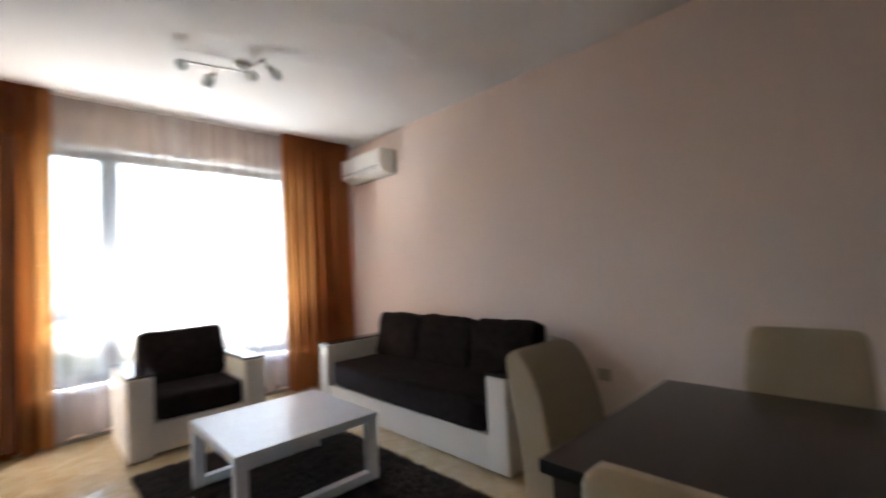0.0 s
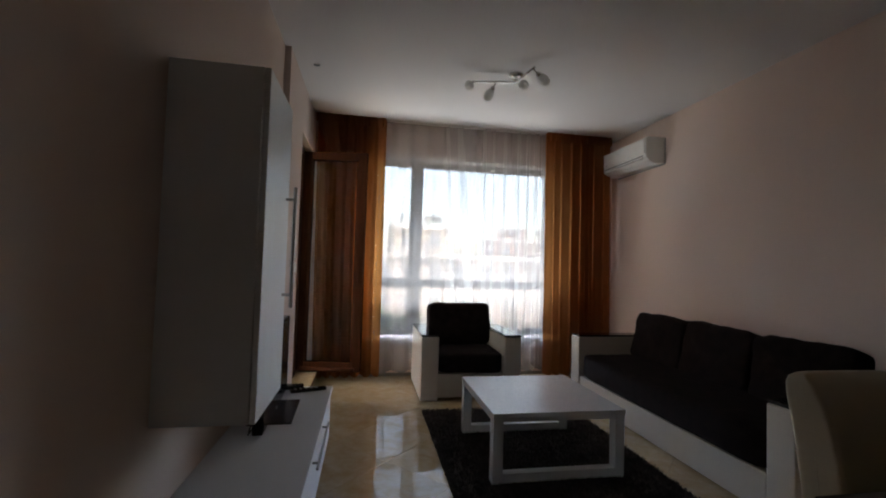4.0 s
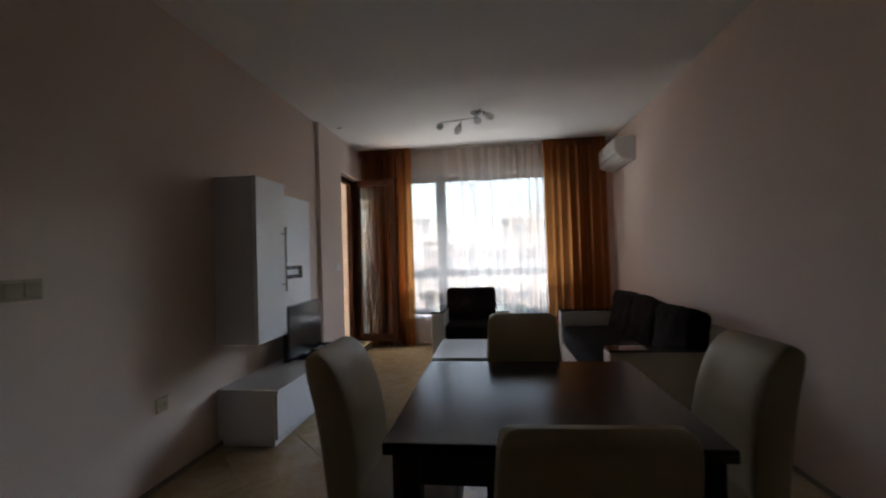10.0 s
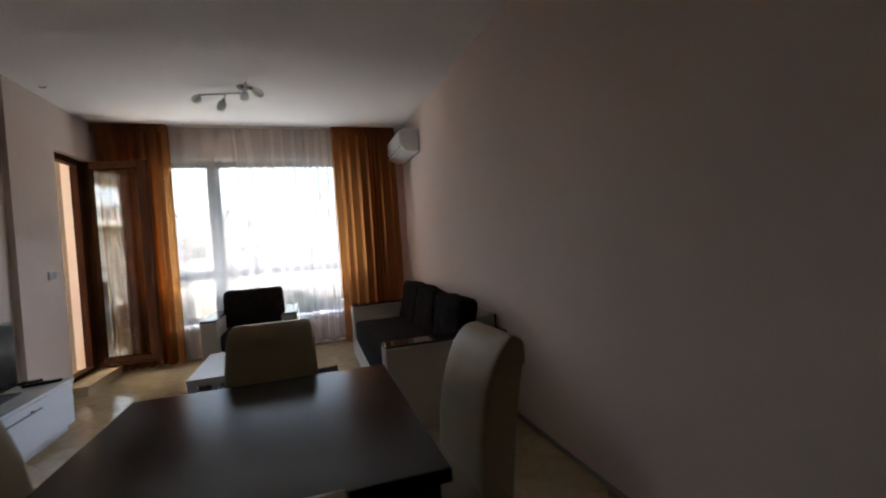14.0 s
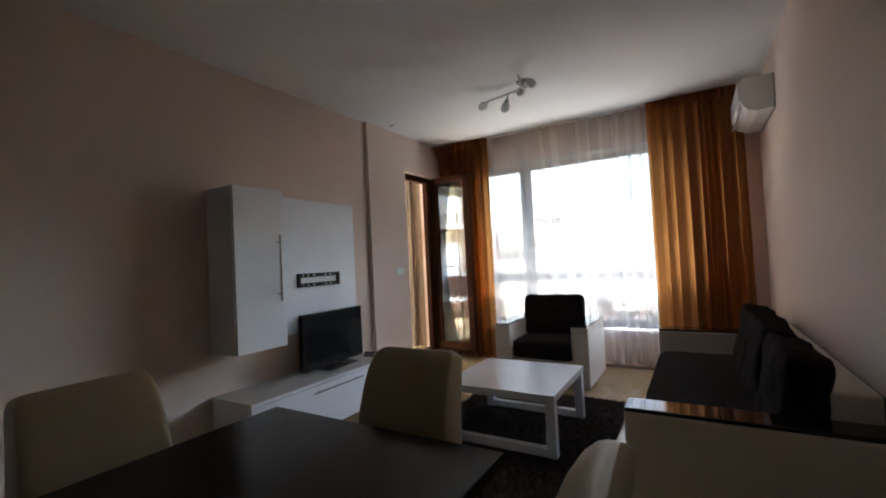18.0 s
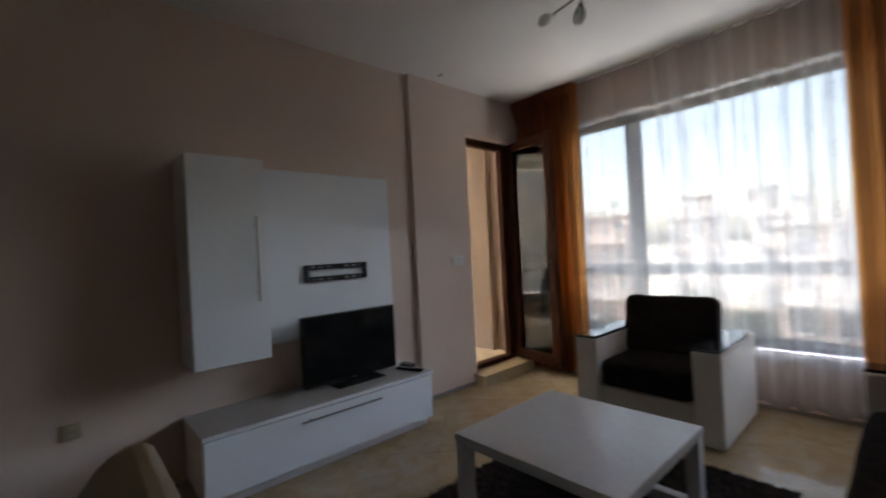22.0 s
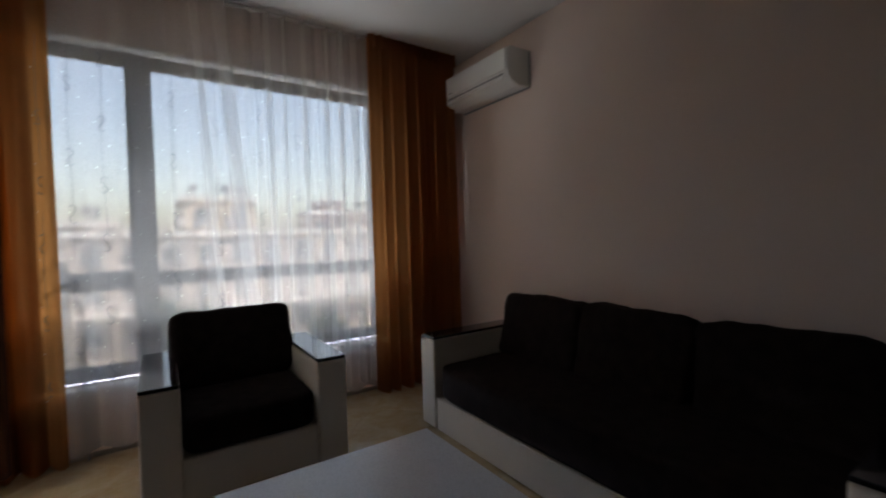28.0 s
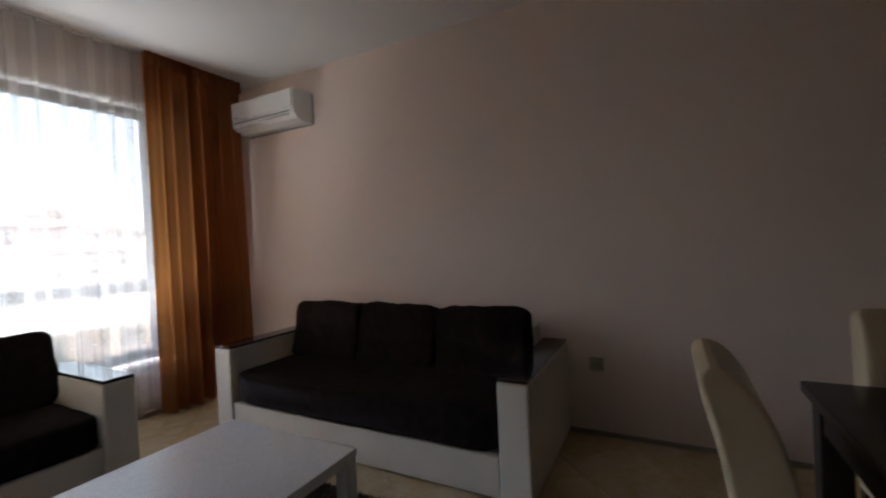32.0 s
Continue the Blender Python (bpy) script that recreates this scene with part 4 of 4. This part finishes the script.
# ---- dining chairs ----
dc = thing("dining_chair", "cream leatherette dining chair with a high upholstered back", "chair", pose(2.027, 1.230, 0, 0, 0, 179.5), "chairs round the table")
OUTER = ((0.37, -0.198), (0.50, -0.208), (0.62, -0.224), (0.72, -0.243), (0.80, -0.261), (0.86, -0.276), (0.90, -0.284), (0.92, -0.280), (0.934, -0.262))
INNER = ((0.37, -0.092), (0.50, -0.094), (0.62, -0.101), (0.72, -0.116), (0.80, -0.139), (0.86, -0.165), (0.90, -0.192), (0.92, -0.214), (0.934, -0.242))


def along(table, z):
    for (z0, v0), (z1, v1) in zip(table, table[1:]):
        if z <= z1:
            return v0 + (v1 - v0) * max(0.0, (z - z0) / (z1 - z0))
    return table[-1][1]


bmc = cushion(-1, -1, 0.0, 1, 1, 1.0, 15, 23, 0.0, 51)
for v in bmc.verts:
    z = 0.365 + 0.569 * v.co.z
    yo, yi = along(OUTER, z), along(INNER, z)
    hw = 0.198 - 0.024 * max(0.0, (z - 0.50) / 0.43)
    crease = 0.0022 * noise.noise(Vector((v.co.x * 2.2, v.co.y * 1.5, z * 9))) + 0.003 * noise.noise(Vector((v.co.x * 1.1, z * 3.5, 4)))
    v.co = Vector((v.co.x * hw, (yo + yi) / 2 + v.co.y * ((yi - yo) / 2 + crease), z))
part("backrest", smooth(bmc), M["cream"], dc)
part("seat", smooth(cushion(-0.212, -0.20, 0.355, 0.212, 0.225, 0.478, 9, 12, 0.003, 57)), M["cream"], dc)
part("seat_frame", box(-0.195, -0.185, 0.325, 0.195, 0.20, 0.372, 0.006), M["cream"], dc)
for sx in (-1, 1):
    part("leg", box(sx * 0.172 - 0.02, 0.155, 0, sx * 0.172 + 0.02, 0.195, 0.33, 0.004), M["wenge"], dc)
    part("leg", moved(box(-0.02, -0.02, 0, 0.02, 0.02, 0.335, 0.004), pose(sx * 0.172, -0.185, 0, -4)), M["wenge"], dc)
    part("side_seam", tube([(sx * 0.196, -0.160, 0.47), (sx * 0.190, -0.170, 0.62), (sx * 0.184, -0.182, 0.72), (sx * 0.178, -0.202, 0.80), (sx * 0.170, -0.226, 0.86), (sx * 0.160, -0.250, 0.905)], 0.0024, 6), M["cream"], dc)
for m in (pose(2.057, 0.245, 0, 0, 0, 2), pose(1.530, 0.735, 0, 0, 0, -90.5), pose(2.556, 0.797, 0, 0, 0, 92.5)):
    copy_thing(dc, m)


# ---- outdoors ----
GZ = -11.0
piece("ground", box(-900, -900, GZ - 1, 900, 1500, GZ, 0), M["ground"], "dry ground with grass and asphalt", "ground")


def arch_window(w, h):
    """A round-headed pane with a projecting frame, facing -y."""
    def outline(r, hh):
        pts = [(-r, 0), (r, 0), (r, hh - r)]
        pts += [(r * math.cos(math.pi * i / 10), hh - r + r * math.sin(math.pi * i / 10)) for i in range(1, 10)]
        return pts + [(-r, hh - r)]
    def slab(pts, y0, y1):
        b = bmesh.new()
        f = [b.verts.new((x, y0, z)) for x, z in pts]
        k = [b.verts.new((x, y1, z)) for x, z in pts]
        b.faces.new(f[::-1])
        b.faces.new(k)
        for i in range(len(pts)):
            j = (i + 1) % len(pts)
            b.faces.new((f[i], f[j], k[j], k[i]))
        bmesh.ops.recalc_face_normals(b, faces=b.faces[:])
        return b
    ring = slab(outline(w / 2 + 0.14, h + 0.14), -0.10, -0.004)
    return slab(outline(w / 2, h), -0.13, -0.104), ring


def square_window(w, h):
    fr = join(box(-w / 2 - 0.1, -0.12, -0.1, -w / 2, -0.004, h + 0.1, 0), box(w / 2, -0.12, -0.1, w / 2 + 0.1, -0.004, h + 0.1, 0),
              box(-w / 2, -0.12, h, w / 2, -0.004, h + 0.1, 0), box(-w / 2 - 0.05, -0.2, -0.12, w / 2 + 0.05, -0.004, 0, 0), box(-0.04, -0.08, 0, 0.04, -0.03, h, 0))
    return box(-w / 2, -0.03, 0, w / 2, -0.006, h, 0), fr


def building(label, x, y, w, d, top, wall, yaw=0, floors=4, bays=4, arches=(), balconies=(), tower=None, dishes=0, seed=1, trim="stone_white"):
    """A block of flats with its front towards -y; top is its roof's height over the room's floor."""
    rng = random.Random(seed)
    th = thing("apartment_building", label, "building", pose(x, y, GZ, 0, 0, yaw))
    h = top - GZ
    part("wall", box(-w / 2, 0, 0, w / 2, d, h, 0), wall, th)
    roof = part("roof", join(box(-w / 2 - 0.25, -0.25, h, w / 2 + 0.25, 0.3, h + 0.55, 0), box(-w / 2 - 0.25, d - 0.3, h, w / 2 + 0.25, d + 0.25, h + 0.55, 0),
                             box(-w / 2 - 0.25, 0.3, h, -w / 2 + 0.3, d - 0.3, h + 0.55, 0), box(w / 2 - 0.3, 0.3, h, w / 2 + 0.25, d - 0.3, h + 0.55, 0),
                             box(-w / 2 + 0.3, 0.3, h, w / 2 - 0.3, d - 0.3, h + 0.1, 0)), M[trim], th)
    if tower:
        tx, tw, thh = tower
        part("stair_tower", join(box(tx - tw / 2, 1.0, h + 0.1, tx + tw / 2, 5.0, h + thh, 0), box(tx - tw / 2 - 0.2, 0.8, h + thh, tx + tw / 2 + 0.2, 5.2, h + thh + 0.25, 0)), wall, roof)
    for i in range(dishes):
        px = rng.uniform(-w / 2 + 0.8, w / 2 - 0.8)
        part("roof_dish", join(tube([(px, 0.8, h + 0.1), (px, 0.8, h + 1.3)], 0.05, 6), moved(turned([(0.05, 0), (0.45, 0.16), (0.5, 0.22), (0.46, 0.20)], 12), pose(px, 0.75, h + 1.3, 70, 0, rng.uniform(-50, 50)))), M["greyp"], roof)
        part("mast", tube([(px + 0.9, 1.2, h + 0.1), (px + 0.9, 1.2, h + 1.9)], 0.035, 6), M["greyp"], roof)
    fh = h / floors
    meshes = {}
    for f in range(max(0, floors - 4), floors):
        for k in range(bays):
            bx = -w / 2 + (k + 0.5) * w / bays
            pick = rng.random()
            if f in arches and pick < 0.2 or f not in arches and pick < 0.12:
                continue
            kind = "arch" if f in arches and pick < 0.55 else "square"
            if kind not in meshes:
                ww, hh = min(1.5, w / bays * 0.45), fh * 0.5
                pn, fr = arch_window(ww * 1.15, hh * 1.15) if kind == "arch" else square_window(ww, hh)
                meshes[kind] = (mesh_of("window", fr, M[trim]), mesh_of("pane", pn, M["hazed_pane"]))
            wob = new("window", meshes[kind][0])
            wob.parent = th
            wob.location = (bx, 0, f * fh + fh * 0.28)
            pob = new("pane", meshes[kind][1])
            pob.parent = wob
            if f in balconies:
                if "balcony" not in meshes:
                    bw = w / bays * 0.86
                    bars = [box(-bw / 2, -1.2, 0.0, bw / 2, -0.004, 0.18, 0), box(-bw / 2, -1.18, 1.02, bw / 2, -1.10, 1.10, 0)]
                    for q in range(int(bw / 0.3) + 1):
                        bars.append(box(-bw / 2 + q * 0.3, -1.16, 0.18, -bw / 2 + q * 0.3 + 0.09, -1.12, 1.02, 0))
                    meshes["balcony"] = mesh_of("balcony", join(*bars), M[trim])
                bob = new("balcony", meshes["balcony"])
                bob.parent = th
                bob.location = (bx, 0, f * fh + 0.05)
    return th


building("long pale apartment block with arched windows and a balustraded terrace", 10.5, 45, 30.0, 6, 1.9, M["stucco"], -3, 4, 11, arches=(3,), balconies=(2,), tower=(10.5, 6.0, 1.6), dishes=3, seed=3)
building("straw-coloured stair block with roof aerials behind a terrace", 7.0, 52, 6.8, 8, 5.6, M["stucco_yellow"], 2, 5, 2, dishes=5, seed=2)
building("pale upper block with roof aerials behind a terrace", 20.6, 52, 8.6, 8, 4.4, M["stucco_pink"], -8, 5, 3, balconies=(4,), tower=(-1.5, 3.0, 1.6), dishes=5, seed=4)
building("cream apartment block seen between neighbours", -4.0, 48, 5.0, 9, 2.9, M["stucco"], 5, 5, 3, balconies=(3, 4), dishes=2, seed=5)
building("terracotta-coloured apartment block with white balconies", -20.0, 46, 5.2, 9, 4.2, M["stucco_pink"], 20, 5, 3, balconies=(2, 3, 4), dishes=1, seed=6)
building("pale block with a stair tower far off", -12.0, 50, 4.6, 9, 3.4, M["stucco"], 12, 5, 3, tower=(0.0, 2.6, 2.2), dishes=1, seed=12)
building("slim pale tower block far off", -11.0, 75, 3.4, 5, 8.0, M["stone_white"], 8, 6, 2, dishes=1, seed=7)
building("cream apartment block far behind the others", 46.0, 75, 18.0, 10, 4.5, M["stucco_yellow"], -15, 5, 6, balconies=(3,), dishes=3, seed=8)
# Mirrored in the door glass; made taller and longer to block sky light.
building("block with arches and balustraded balconies, enlarged and darkened to cut light", -12.5, 2.5, 39.0, 10, 13.0, M["stucco_dimmed"], 90, 7, 11, arches=(5, 4, 3), balconies=(3, 4, 5), seed=9, trim="trim_dimmed")
building("low white shed below the window", 5.0, 26, 12.0, 7, -6.5, M["stone_white"], 8, 1, 4, seed=10)
building("pale apartment block beyond the road", -40.0, 70, 18.0, 9, 3.2, M["stucco"], 20, 5, 6, balconies=(3,), seed=11)
building("straw-coloured low block far off", -2.0, 95, 30.0, 9, 4.0, M["stucco_yellow"], 0, 5, 9, seed=13)


def tree(x, y, h, seed):
    rng = random.Random(seed)
    th = thing("tree", "leafy green tree standing among the buildings", "tree", pose(x, y, GZ))
    trunk = [tube([(0, 0, 0), (0.05, 0.03, h * 0.3), (0.0, 0.1, h * 0.6)], 0.16, 8)]
    for k in range(5):
        a = k * 1.3 + rng.random()
        trunk.append(tube([(0.02, 0.05, h * (0.3 + 0.06 * k)), (0.7 * math.cos(a), 0.7 * math.sin(a), h * (0.45 + 0.07 * k)), (1.3 * math.cos(a), 1.3 * math.sin(a), h * (0.55 + 0.08 * k))], 0.06, 6))
    part("trunk", join(*trunk), M["bark"], th)
    vs, fs = [], []
    lobes = [(rng.uniform(-1.3, 1.3), rng.uniform(-1.3, 1.3), h * rng.uniform(0.45, 0.92), rng.uniform(0.6, 1.2)) for _ in range(13)]
    for _ in range(2600):
        cx, cy, cz, r = rng.choice(lobes)
        p = Vector((rng.gauss(0, 1), rng.gauss(0, 1), rng.gauss(0, 0.8))).normalized() * r * rng.uniform(0.5, 1.05) + Vector((cx, cy, cz))
        u = Vector((rng.gauss(0, 1), rng.gauss(0, 1), rng.gauss(0, 1))).normalized() * 0.16
        w = u.cross(Vector((rng.gauss(0, 1), rng.gauss(0, 1), rng.gauss(0, 1)))).normalized() * 0.10
        k = len(vs)
        vs += [tuple(p - u), tuple(p + w), tuple(p + u), tuple(p - w)]
        fs.append((k, k + 1, k + 2, k + 3))
    me = bpy.data.meshes.new("crown")
    me.from_pydata(vs, [], fs)
    me.materials.append(M["leaf"])
    cr = new("crown", me)
    cr.parent = th


for i, (x, y, h) in enumerate(((2.2, 36, 9.0), (3.6, 37, 8.0), (-6, 40, 7.5), (11.5, 34, 7.0), (-11, 48, 8.0), (-3.5, 33, 6.0), (-13, 33, 6.5))):
    tree(x, y, h, 40 + i)

# ---- floor tiles, laid on the diagonal ----
def clip(poly, nx, ny, c):
    out = []
    for i, p in enumerate(poly):
        q = poly[(i + 1) % len(poly)]
        dp, dq = nx * p[0] + ny * p[1] - c, nx * q[0] + ny * q[1] - c
        if dp <= 0:
            out.append(p)
        if dp * dq < 0:
            s = dp / (dp - dq)
            out.append((p[0] + s * (q[0] - p[0]), p[1] + s * (q[1] - p[1])))
    return out


T, J = 0.474, 0.0011
D2 = math.sqrt(0.5)
shared = None
for i in range(-4, 16):
    for j in range(-16, 16):
        # centre of the tile in the diagonal grid
        u, v = 3.90 * D2 + (i - 5.5) * T, 2.31 * D2 + (j + 0.5) * T
        cx, cy = (u - v) * D2, (u + v) * D2
        r = (T / 2 - J) / D2
        diamond = [(cx - r, cy), (cx, cy - r), (cx + r, cy), (cx, cy + r)]
        poly = diamond
        for nx, ny, c in ((-1, 0, 0.0 if cy > 1.085 else -0.10), (1, 0, XR), (0, -1, -YT), (0, 1, YN)):
            poly = clip(poly, nx, ny, c) if poly else poly
        if len(poly) < 3:
            continue
        area = abs(sum(poly[k][0] * poly[(k + 1) % len(poly)][1] - poly[(k + 1) % len(poly)][0] * poly[k][1] for k in range(len(poly)))) / 2
        if area < 0.002:
            continue
        whole = len(poly) == 4 and abs(area - 2 * r * r) < 1e-6
        if whole and shared:
            ob = new("tile", shared)
        else:
            bm = bmesh.new()
            top = [bm.verts.new((p[0] - cx, p[1] - cy, 0.0)) for p in poly]
            low = [bm.verts.new((p[0] - cx, p[1] - cy, -0.010)) for p in poly]
            bm.faces.new(top)
            for k in range(len(poly)):
                q = (k + 1) % len(poly)
                bm.faces.new((top[k], low[k], low[q], top[q]))
            bmesh.ops.recalc_face_normals(bm, faces=bm.faces[:])
            bm.faces.ensure_lookup_table()
            if bm.faces[0].normal.z < 0:
                bmesh.ops.reverse_faces(bm, faces=bm.faces[:])
            me = mesh_of("tile", bm, M["tile"])
            if whole:
                shared = me
            ob = new("tile", me)
        ob.parent = floor
        ob.location = (cx, cy, rng.uniform(-0.0004, 0.0004))
